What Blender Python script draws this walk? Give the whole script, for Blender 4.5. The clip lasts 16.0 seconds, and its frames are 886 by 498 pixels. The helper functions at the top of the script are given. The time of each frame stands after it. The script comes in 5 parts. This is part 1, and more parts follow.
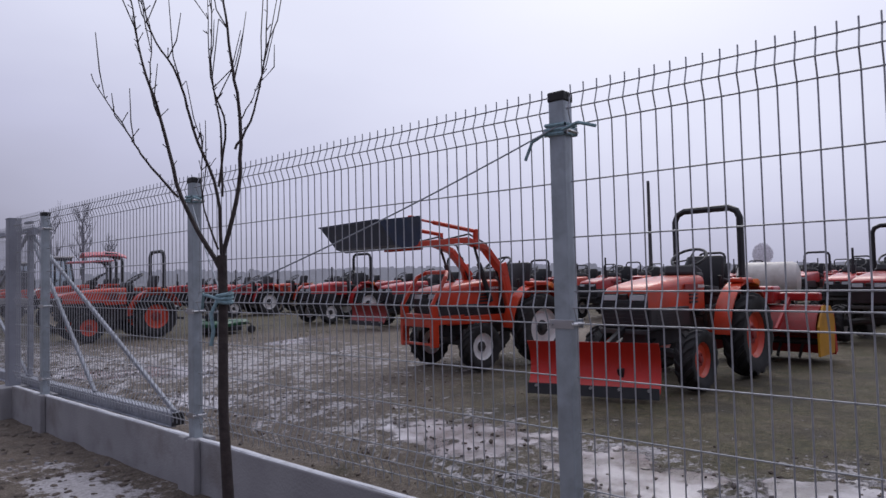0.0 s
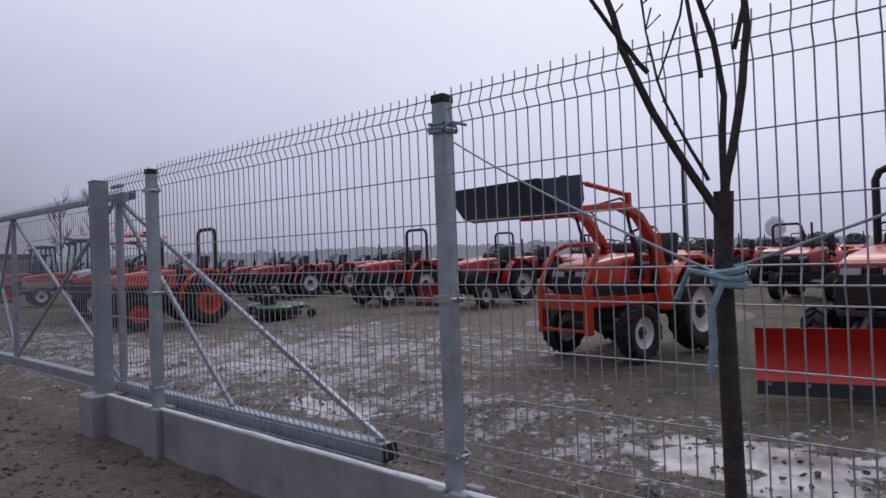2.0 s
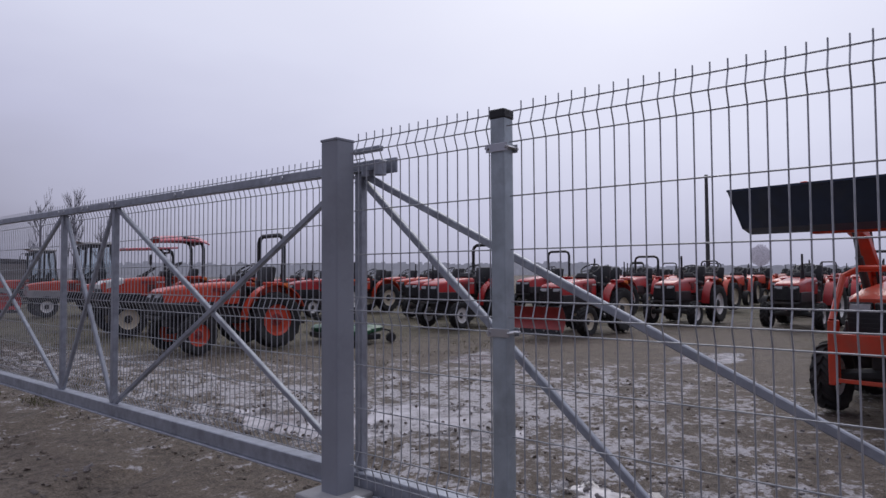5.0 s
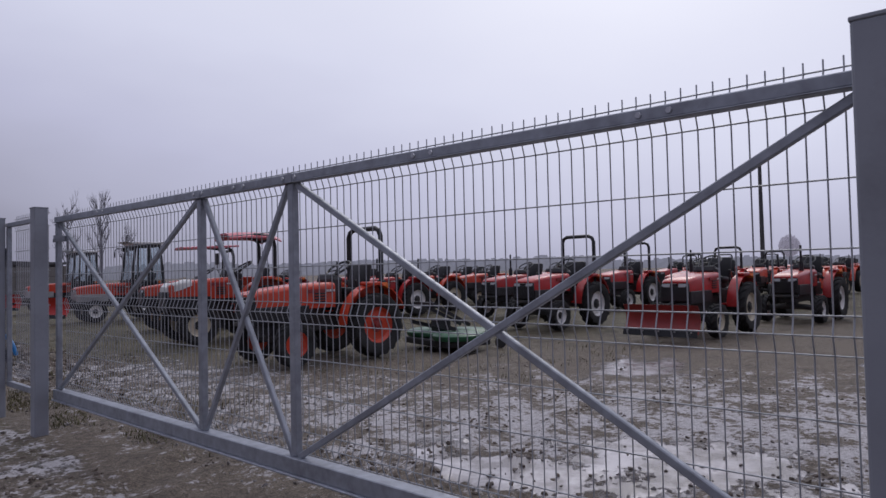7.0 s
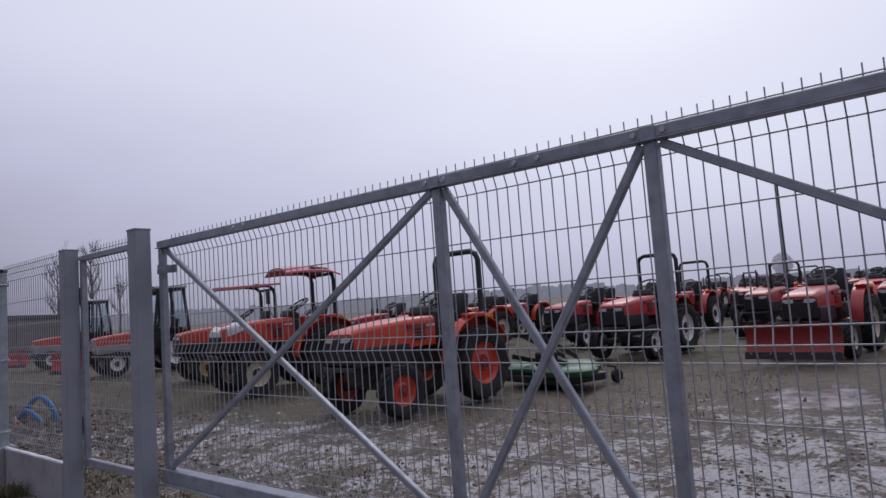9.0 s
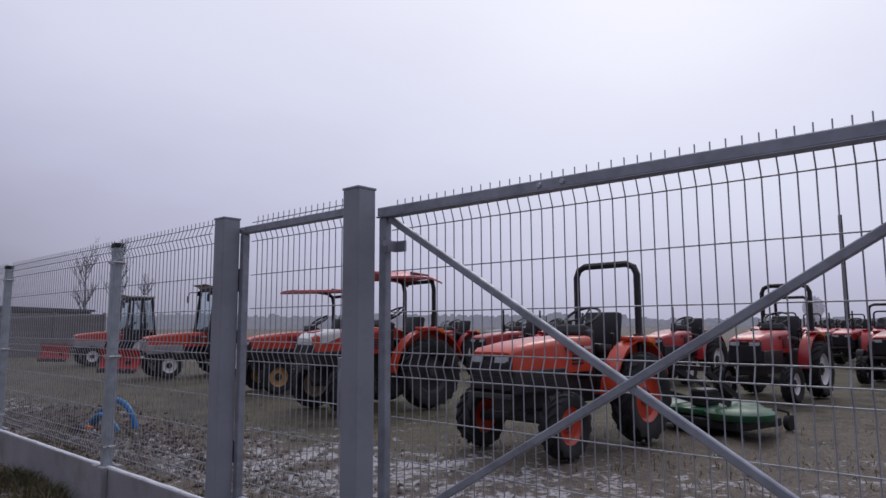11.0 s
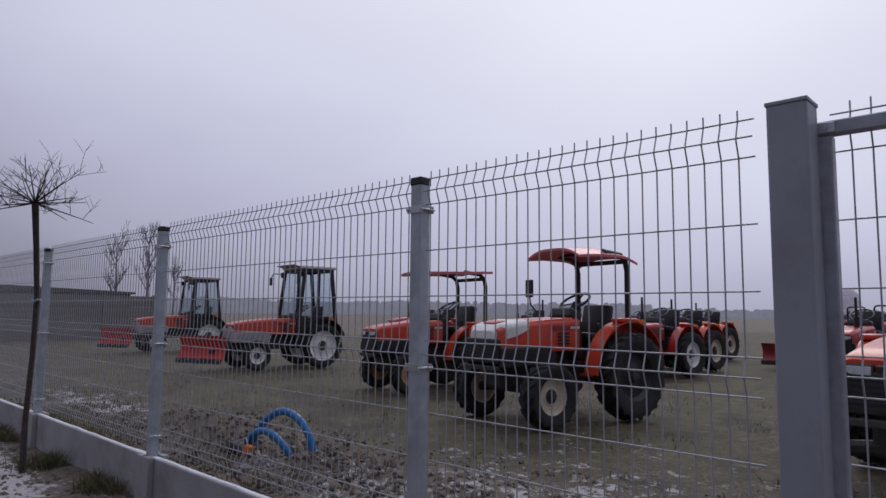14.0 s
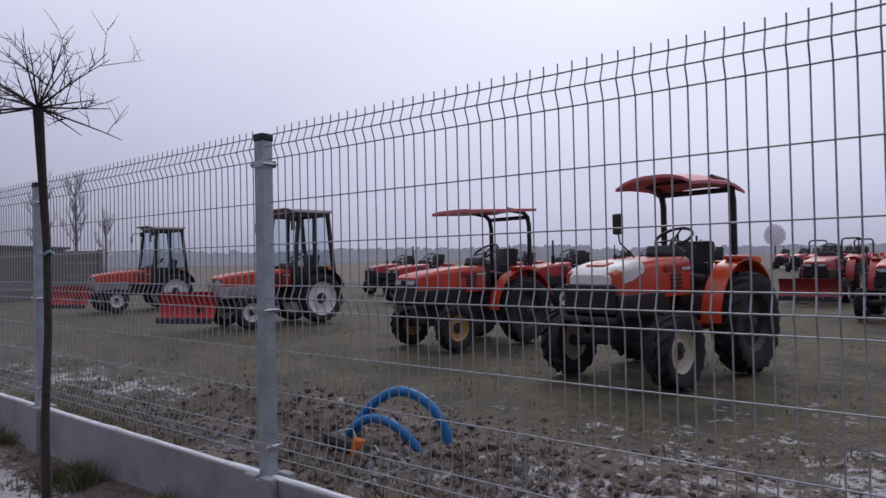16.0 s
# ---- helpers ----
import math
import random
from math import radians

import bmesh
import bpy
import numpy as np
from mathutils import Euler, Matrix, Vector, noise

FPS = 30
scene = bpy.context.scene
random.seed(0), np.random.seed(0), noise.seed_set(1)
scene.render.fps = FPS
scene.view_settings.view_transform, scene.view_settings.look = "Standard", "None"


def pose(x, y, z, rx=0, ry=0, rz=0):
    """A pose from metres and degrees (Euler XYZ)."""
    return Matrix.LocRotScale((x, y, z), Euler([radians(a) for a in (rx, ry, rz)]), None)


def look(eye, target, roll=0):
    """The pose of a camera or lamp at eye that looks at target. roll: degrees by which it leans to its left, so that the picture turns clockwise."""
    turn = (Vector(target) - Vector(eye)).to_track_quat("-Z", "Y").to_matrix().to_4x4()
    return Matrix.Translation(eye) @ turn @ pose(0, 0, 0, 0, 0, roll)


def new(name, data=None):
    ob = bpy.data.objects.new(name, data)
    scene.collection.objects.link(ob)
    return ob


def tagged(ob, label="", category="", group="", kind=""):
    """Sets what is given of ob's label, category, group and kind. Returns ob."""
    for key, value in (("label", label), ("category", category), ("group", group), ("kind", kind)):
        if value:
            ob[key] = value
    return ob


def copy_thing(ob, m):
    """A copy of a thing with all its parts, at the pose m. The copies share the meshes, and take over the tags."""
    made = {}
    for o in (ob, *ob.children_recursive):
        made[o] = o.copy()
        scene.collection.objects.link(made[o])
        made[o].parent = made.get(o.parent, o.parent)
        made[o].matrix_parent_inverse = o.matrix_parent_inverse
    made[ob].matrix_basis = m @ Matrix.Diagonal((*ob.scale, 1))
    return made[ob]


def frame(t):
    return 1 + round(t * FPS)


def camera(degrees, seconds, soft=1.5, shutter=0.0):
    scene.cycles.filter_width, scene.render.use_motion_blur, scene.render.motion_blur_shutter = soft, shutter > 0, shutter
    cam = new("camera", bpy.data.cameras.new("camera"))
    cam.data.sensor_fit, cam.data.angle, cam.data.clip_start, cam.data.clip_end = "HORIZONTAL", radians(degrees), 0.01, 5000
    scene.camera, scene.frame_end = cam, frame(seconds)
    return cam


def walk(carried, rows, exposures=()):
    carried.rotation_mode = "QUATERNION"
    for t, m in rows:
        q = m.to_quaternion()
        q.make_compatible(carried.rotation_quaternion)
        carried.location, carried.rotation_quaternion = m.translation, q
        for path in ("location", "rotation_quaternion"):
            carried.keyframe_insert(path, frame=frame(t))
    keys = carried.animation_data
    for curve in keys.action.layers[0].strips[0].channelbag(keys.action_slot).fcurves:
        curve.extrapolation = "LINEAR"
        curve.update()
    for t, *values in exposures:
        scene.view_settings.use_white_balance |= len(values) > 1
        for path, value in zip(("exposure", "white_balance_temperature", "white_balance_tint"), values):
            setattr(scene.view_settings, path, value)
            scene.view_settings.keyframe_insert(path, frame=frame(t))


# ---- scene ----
cam = camera(68.3, 16.0)
PATH = [
    (0, (-1.972, 0.168, 1.199), (-0.464, 1.479, 1.285), -1.3),
    (0.5, (-1.963, 0.66, 1.2), (-0.440, 1.953, 1.297), -2.2),
    (1, (-1.949, 1.158, 1.216), (-0.434, 2.461, 1.313), -0.8),
    (1.5, (-1.948, 1.659, 1.189), (-0.437, 2.969, 1.24), -1.4),
    (2, (-1.93, 2.167, 1.198), (-0.431, 3.491, 1.219), -2.1),
    (2.5, (-1.898, 2.63, 1.211), (-0.359, 3.907, 1.219), -3.7),
    (3, (-1.886, 3.079, 1.218), (-0.322, 4.323, 1.289), -1.3),
    (3.5, (-1.896, 3.606, 1.242), (-0.323, 4.838, 1.315), -0.6),
    (4, (-1.891, 4.086, 1.221), (-0.344, 5.35, 1.317), -1.7),
    (4.2, (-1.942, 4.281, 1.227), (-0.408, 5.562, 1.311), -1.6),
    (6.3, (-1.927, 6.356, 1.262), (-0.374, 7.614, 1.336), 1.7),
    (6.5, (-1.864, 6.578, 1.276), (-0.364, 7.9, 1.333), 0.1),
    (7, (-1.85, 7.059, 1.263), (-0.345, 8.375, 1.327), -1.3),
    (7.5, (-1.779, 7.645, 1.248), (-0.296, 8.985, 1.3), -3.4),
    (8, (-1.818, 8.064, 1.258), (-0.312, 9.376, 1.353), -2.7),
    (8.5, (-1.837, 8.554, 1.259), (-0.348, 9.885, 1.36), -4.6),
    (9, (-1.897, 9.019, 1.246), (-0.371, 10.301, 1.414), -4.1),
    (9.5, (-1.913, 9.476, 1.244), (-0.317, 10.666, 1.439), -2.7),
    (10, (-1.914, 9.928, 1.238), (-0.371, 11.185, 1.434), -1.2),
    (12.3, (-1.919, 12.089, 1.223), (-0.505, 13.482, 1.469), -2.0),
    (12.5, (-1.945, 12.243, 1.217), (-0.551, 13.658, 1.456), -2.6),
    (13, (-1.963, 12.762, 1.236), (-0.555, 14.162, 1.48), -3.5),
    (13.5, (-1.952, 13.259, 1.244), (-0.547, 14.661, 1.489), -2.3),
    (14, (-1.936, 13.768, 1.256), (-0.488, 15.134, 1.451), 0.6),
    (14.5, (-1.913, 14.253, 1.233), (-0.395, 15.554, 1.254), -1.1),
    (15, (-1.91, 14.721, 1.239), (-0.401, 16.034, 1.269), -3.4),
    (15.5, (-1.913, 15.22, 1.227), (-0.368, 16.49, 1.235), -1.7),
    (16, (-1.843, 15.784, 1.246), (-0.267, 17.014, 1.275), -1.2),
]
walk(cam, [(t, look(eye, target, roll)) for t, eye, target, roll in PATH],
     exposures=[(0, 0.0), (1.5, -0.06), (3.5, -0.1), (6.5, -0.05), (7.0, -0.13), (8.5, -0.08), (9.5, -0.13), (10.0, -0.10), (12.5, -0.14), (13.0, -0.07), (13.5, -0.14), (14.5, -0.25), (16.0, -0.03)])

# ---- world, sun ----
world = bpy.data.worlds.new("overcast_sky")
scene.world = world
world.use_nodes = True
wn, wl = world.node_tree.nodes, world.node_tree.links
wn.clear()
w_out = wn.new("ShaderNodeOutputWorld")
w_bg = wn.new("ShaderNodeBackground")
w_sky = wn.new("ShaderNodeTexSky")
w_sky.sky_type = "NISHITA"
w_sky.sun_disc = False
SUN_EL, SUN_AZ = radians(40), radians(68)   # azimuth from +Y towards +X
w_sky.sun_elevation, w_sky.sun_rotation = SUN_EL, SUN_AZ
w_sky.dust_density, w_sky.air_density = 4.0, 1.0
w_hs = wn.new("ShaderNodeHueSaturation")
w_hs.inputs["Saturation"].default_value = 0.25
w_hs.inputs["Value"].default_value = 0.10
wl.new(w_sky.outputs[0], w_hs.inputs["Color"])
w_tc = wn.new("ShaderNodeTexCoord")
w_sep = wn.new("ShaderNodeSeparateXYZ")
wl.new(w_tc.outputs["Generated"], w_sep.inputs[0])
w_noise = wn.new("ShaderNodeTexNoise")
w_noise.inputs["Scale"].default_value = 2.2
w_noise.inputs["Detail"].default_value = 4
w_map = wn.new("ShaderNodeMapping")
w_map.inputs["Scale"].default_value = (1, 1, 2.5)
wl.new(w_tc.outputs["Generated"], w_map.inputs[0])
wl.new(w_map.outputs[0], w_noise.inputs["Vector"])
w_ma = wn.new("ShaderNodeMath")
w_ma.operation = "MULTIPLY_ADD"
w_ma.inputs[1].default_value = 0.16
wl.new(w_noise.outputs[0], w_ma.inputs[0])
wl.new(w_sep.outputs["Z"], w_ma.inputs[2])
# clouds are brighter towards the hidden sun
w_dot = wn.new("ShaderNodeVectorMath")
w_dot.operation = "DOT_PRODUCT"
w_dot.inputs[1].default_value = (math.sin(SUN_AZ), math.cos(SUN_AZ), 0.0)
wl.new(w_tc.outputs["Generated"], w_dot.inputs[0])
w_mb = wn.new("ShaderNodeMath")
w_mb.operation = "MULTIPLY_ADD"
w_mb.inputs[1].default_value = 0.45
wl.new(w_dot.outputs["Value"], w_mb.inputs[0])
wl.new(w_ma.outputs[0], w_mb.inputs[2])
w_ramp = wn.new("ShaderNodeValToRGB")
er = w_ramp.color_ramp.elements
er[0].position, er[0].color = 0.25, (0.212, 0.215, 0.308, 1)
er[1].position, er[1].color = 0.89, (0.87, 0.89, 1.05, 1)
for p, c in ((0.43, (0.365, 0.365, 0.487, 1)), (0.59, (0.57, 0.58, 0.775, 1)), (0.73, (0.755, 0.775, 0.965, 1))):
    e = er.new(p)
    e.color = c
wl.new(w_mb.outputs[0], w_ramp.inputs[0])
w_mix = wn.new("ShaderNodeMix")
w_mix.data_type = "RGBA"
w_mix.inputs[0].default_value = 0.94
wl.new(w_hs.outputs[0], w_mix.inputs[6])
wl.new(w_ramp.outputs[0], w_mix.inputs[7])
wl.new(w_mix.outputs[2], w_bg.inputs["Color"])
w_bg.inputs["Strength"].default_value = 0.97
wl.new(w_bg.outputs[0], w_out.inputs[0])

sun = new("sun", bpy.data.lights.new("sun", "SUN"))
sun.data.energy, sun.data.angle, sun.data.color = 0.5, radians(25), (1.0, 0.97, 0.94)
sun_dir = Vector((math.sin(SUN_AZ) * math.cos(SUN_EL), math.cos(SUN_AZ) * math.cos(SUN_EL), math.sin(SUN_EL)))
sun.matrix_world = look((sun_dir * 60)[:], (0, 0, 0))


# ---- materials ----
def mat(name, col, rough=0.5, metal=0.0, var=0.15, scale=8.0, bump=0.0, bump_scale=60.0, dirt=None, dirt_amt=0.0,
        dirt_scale=3.0, rand=0.0, coat=0.0, coords="Object"):
    """Principled paint with variation at two scales, dirt patches and fine relief."""
    m = bpy.data.materials.new(name)
    m.use_nodes = True
    n, l = m.node_tree.nodes, m.node_tree.links
    b = n["Principled BSDF"]
    tc = n.new("ShaderNodeTexCoord")
    n1 = n.new("ShaderNodeTexNoise")
    n1.inputs["Scale"].default_value, n1.inputs["Detail"].default_value = scale, 8
    l.new(tc.outputs[coords], n1.inputs["Vector"])
    hs = n.new("ShaderNodeHueSaturation")
    hs.inputs["Color"].default_value = (*col, 1)
    mr = n.new("ShaderNodeMapRange")
    mr.inputs["From Min"].default_value, mr.inputs["From Max"].default_value = 0.3, 0.7
    mr.inputs["To Min"].default_value, mr.inputs["To Max"].default_value = 1 - var, 1 + var
    l.new(n1.outputs[0], mr.inputs["Value"])
    val = mr.outputs[0]
    if rand:
        oi = n.new("ShaderNodeObjectInfo")
        r2 = n.new("ShaderNodeMapRange")
        r2.inputs["To Min"].default_value, r2.inputs["To Max"].default_value = 1 - rand, 1 + rand
        l.new(oi.outputs["Random"], r2.inputs["Value"])
        mu = n.new("ShaderNodeMath")
        mu.operation = "MULTIPLY"
        l.new(val, mu.inputs[0])
        l.new(r2.outputs[0], mu.inputs[1])
        val = mu.outputs[0]
    l.new(val, hs.inputs["Value"])
    out = hs.outputs[0]
    rr = n.new("ShaderNodeMapRange")
    rr.inputs["To Min"].default_value, rr.inputs["To Max"].default_value = max(0.02, rough - 0.1), min(1, rough + 0.12)
    n2 = n.new("ShaderNodeTexNoise")
    n2.inputs["Scale"].default_value, n2.inputs["Detail"].default_value = dirt_scale, 9
    n2.inputs["Roughness"].default_value = 0.65
    l.new(tc.outputs[coords], n2.inputs["Vector"])
    l.new(n2.outputs[0], rr.inputs["Value"])
    l.new(rr.outputs[0], b.inputs["Roughness"])
    if dirt:
        dr = n.new("ShaderNodeMapRange")
        dr.inputs["From Min"].default_value, dr.inputs["From Max"].default_value = 0.5, 0.68
        dr.inputs["To Max"].default_value = dirt_amt
        l.new(n2.outputs[0], dr.inputs["Value"])
        mx = n.new("ShaderNodeMix")
        mx.data_type = "RGBA"
        mx.inputs[7].default_value = (*dirt, 1)
        l.new(dr.outputs[0], mx.inputs[0])
        l.new(out, mx.inputs[6])
        out = mx.outputs[2]
    l.new(out, b.inputs["Base Color"])
    b.inputs["Metallic"].default_value = metal
    b.inputs["Coat Weight"].default_value = coat
    if bump:
        n3 = n.new("ShaderNodeTexNoise")
        n3.inputs["Scale"].default_value, n3.inputs["Detail"].default_value = bump_scale, 6
        l.new(tc.outputs[coords], n3.inputs["Vector"])
        bp = n.new("ShaderNodeBump")
        bp.inputs["Strength"].default_value, bp.inputs["Distance"].default_value = bump, 0.01
        l.new(n3.outputs[0], bp.inputs["Height"])
        l.new(bp.outputs[0], b.inputs["Normal"])
    return m


MUD = (0.10, 0.08, 0.065)
M_ORANGE = mat("orange_paint", (0.60, 0.052, 0.018), 0.32, var=0.12, dirt=(0.30, 0.13, 0.08), dirt_amt=0.35, coat=0.25)
M_RED = mat("red_paint", (0.46, 0.018, 0.020), 0.32, var=0.12, dirt=(0.25, 0.09, 0.07), dirt_amt=0.35, coat=0.25, rand=0.15)
M_BRIGHT = mat("bright_red_paint", (0.60, 0.022, 0.014), 0.35, var=0.06, scale=4, dirt=(0.4, 0.06, 0.04), dirt_amt=0.25, coat=0.2)
M_DULLRED = mat("dull_red_paint", (0.30, 0.03, 0.028), 0.45, var=0.15, dirt=(0.15, 0.06, 0.05), dirt_amt=0.5)
M_PINK = mat("faded_red_canopy", (0.70, 0.17, 0.20), 0.3, var=0.08, dirt=(0.55, 0.26, 0.28), dirt_amt=0.3)
M_WHITE = mat("white_paint", (0.80, 0.79, 0.78), 0.4, var=0.06, dirt=(0.40, 0.36, 0.31), dirt_amt=0.35)
M_CREAM = mat("cream_rim_paint", (0.58, 0.52, 0.40), 0.5, var=0.12, dirt=(0.28, 0.21, 0.15), dirt_amt=0.5, dirt_scale=9)
M_TAN = mat("rusty_tan_rim", (0.50, 0.30, 0.12), 0.6, var=0.2, dirt=(0.25, 0.12, 0.05), dirt_amt=0.6, dirt_scale=9)
M_RUBBER = mat("tyre_rubber", (0.018, 0.018, 0.019), 0.75, var=0.3, scale=12, dirt=(0.06, 0.052, 0.044), dirt_amt=0.45, dirt_scale=6, bump=0.2)
M_BLACK = mat("black_paint", (0.02, 0.021, 0.024), 0.42, var=0.2, dirt=(0.05, 0.047, 0.043), dirt_amt=0.4)
M_CHASSIS = mat("grimy_cast_iron", (0.035, 0.036, 0.038), 0.6, var=0.3, dirt=(0.08, 0.065, 0.05), dirt_amt=0.6, bump=0.2)
M_SEAT = mat("black_vinyl", (0.018, 0.018, 0.02), 0.5, var=0.2, bump=0.15, bump_scale=120)
M_BUCKET = mat("dark_blue_steel", (0.016, 0.028, 0.060), 0.45, metal=0.0, var=0.2, dirt=(0.06, 0.06, 0.06), dirt_amt=0.4)
M_GREY = mat("silver_paint", (0.42, 0.42, 0.42), 0.4, metal=0.3, var=0.1, dirt=(0.2, 0.18, 0.15), dirt_amt=0.4)
M_GREEN = mat("mower_green_paint", (0.02, 0.11, 0.05), 0.4, var=0.2, dirt=(0.08, 0.075, 0.05), dirt_amt=0.4)
M_YELLOW = mat("yellow_paint", (0.62, 0.30, 0.03), 0.4, var=0.1, dirt=(0.3, 0.16, 0.06), dirt_amt=0.4)
M_TEAL = mat("teal_paint", (0.04, 0.10, 0.12), 0.4, var=0.12, dirt=(0.1, 0.1, 0.09), dirt_amt=0.4)
M_LAMP = mat("headlamp_lens", (0.40, 0.41, 0.42), 0.12, var=0.1, scale=40, coat=0.6)
M_STEEL = mat("bright_steel", (0.55, 0.55, 0.57), 0.3, metal=0.9, var=0.1)
M_GALV = mat("galvanised_post", (0.42, 0.47, 0.51), 0.42, metal=0.35, var=0.14, scale=14, dirt=(0.19, 0.20, 0.21), dirt_amt=0.5, dirt_scale=5, bump=0.06, bump_scale=90)
M_GATE = mat("galvanised_gate_tube", (0.35, 0.37, 0.42), 0.42, metal=0.3, var=0.16, scale=18, dirt=(0.17, 0.17, 0.19), dirt_amt=0.5, dirt_scale=6, bump=0.05)
M_GPOST = mat("grey_painted_gate_post", (0.31, 0.325, 0.37), 0.5, metal=0.1, var=0.08, scale=5, dirt=(0.13, 0.13, 0.14), dirt_amt=0.45, dirt_scale=2.5, bump=0.04)
M_WIRE = mat("galvanised_wire", (0.40, 0.41, 0.44), 0.42, metal=0.35, var=0.2, scale=20)
M_CAP = mat("black_plastic_cap", (0.018, 0.018, 0.02), 0.5)
M_CONC = mat("concrete", (0.34, 0.335, 0.345), 0.85, var=0.12, scale=3, dirt=(0.19, 0.17, 0.155), dirt_amt=0.6, dirt_scale=2.2, bump=0.35, bump_scale=70, coords="Object")
M_CONCFAR = mat("far_concrete_fence", (0.20, 0.19, 0.18), 0.9, var=0.12, scale=1.5, dirt=(0.2, 0.18, 0.17), dirt_amt=0.5, dirt_scale=0.8)
M_SHED = mat("dark_shed_wall", (0.09, 0.09, 0.095), 0.8, var=0.2, scale=1.0)
M_BARK = mat("young_bark", (0.048, 0.036, 0.034), 0.75, var=0.35, scale=30, bump=0.5, bump_scale=80, dirt=(0.09, 0.075, 0.07), dirt_amt=0.5, dirt_scale=14)
# Bark lightened to bluish grey: distance haze painted into the base colour.
M_HAZED_BARK = mat("hazed_far_bark", (0.19, 0.185, 0.215), 0.9, var=0.2, scale=2)
# Mist before this far crown is painted: pale colour plus a weak glow.
M_HAZED_TWIGS = mat("haze_painted_twigs", (0.40, 0.39, 0.44), 1.0, var=0.2, scale=1)
M_HAZED_TWIGS.node_tree.nodes["Principled BSDF"].inputs["Emission Color"].default_value = (0.20, 0.19, 0.24, 1)
M_HAZED_TWIGS.node_tree.nodes["Principled BSDF"].inputs["Emission Strength"].default_value = 0.6
# Haze over the woods is put in as blue-grey colour and emission.
M_HAZED_WOODS = mat("far_woods", (0.16, 0.165, 0.20), 1.0, var=0.3, scale=0.2)
M_HAZED_WOODS.node_tree.nodes["Principled BSDF"].inputs["Emission Color"].default_value = (0.20, 0.205, 0.26, 1)
M_HAZED_WOODS.node_tree.nodes["Principled BSDF"].inputs["Emission Strength"].default_value = 0.75
M_ROPE = mat("pale_blue_rope", (0.27, 0.41, 0.46), 0.7, var=0.2, scale=60, bump=0.5, bump_scale=300)
M_CORD = mat("grey_cord", (0.33, 0.36, 0.40), 0.7, var=0.2, scale=60)
M_HOSE = mat("blue_corrugated_hose", (0.008, 0.16, 0.42), 0.32, var=0.12, scale=10, dirt=(0.08, 0.16, 0.25), dirt_amt=0.4, dirt_scale=12)
M_CABLE = mat("white_cable", (0.6, 0.6, 0.6), 0.5, var=0.1)
M_ORPLASTIC = mat("orange_plastic", (0.70, 0.16, 0.02), 0.4, var=0.1)
M_CLOD = mat("mud_clods", (0.125, 0.10, 0.082), 0.9, var=0.35, scale=3, bump=0.5, dirt=(0.45, 0.45, 0.48), dirt_amt=0.55, dirt_scale=1.3, coords="Object")
M_SNOW = mat("old_snow", (0.66, 0.67, 0.71), 0.7, var=0.06, scale=20, dirt=(0.30, 0.28, 0.27), dirt_amt=0.5, dirt_scale=8, bump=0.4, bump_scale=40)
M_BLADES = mat("winter_grass", (0.13, 0.115, 0.055), 0.8, var=0.4, scale=3, dirt=(0.07, 0.09, 0.035), dirt_amt=0.7, dirt_scale=0.8)
M_TANK = mat("white_tank_plastic", (0.66, 0.62, 0.58), 0.4, var=0.06, dirt=(0.4, 0.34, 0.28), dirt_amt=0.4)
M_SAND = mat("sand_heap", (0.24, 0.20, 0.165), 0.95, var=0.2, scale=6, bump=0.5)
M_GLASS = bpy.data.materials.new("cab_glass")
M_GLASS.use_nodes = True
_b = M_GLASS.node_tree.nodes["Principled BSDF"]
_b.inputs["Base Color"].default_value = (0.80, 0.86, 0.88, 1)
_b.inputs["Transmission Weight"].default_value = 1.0
_b.inputs["Roughness"].default_value = 0.04
_b.inputs["IOR"].default_value = 1.08


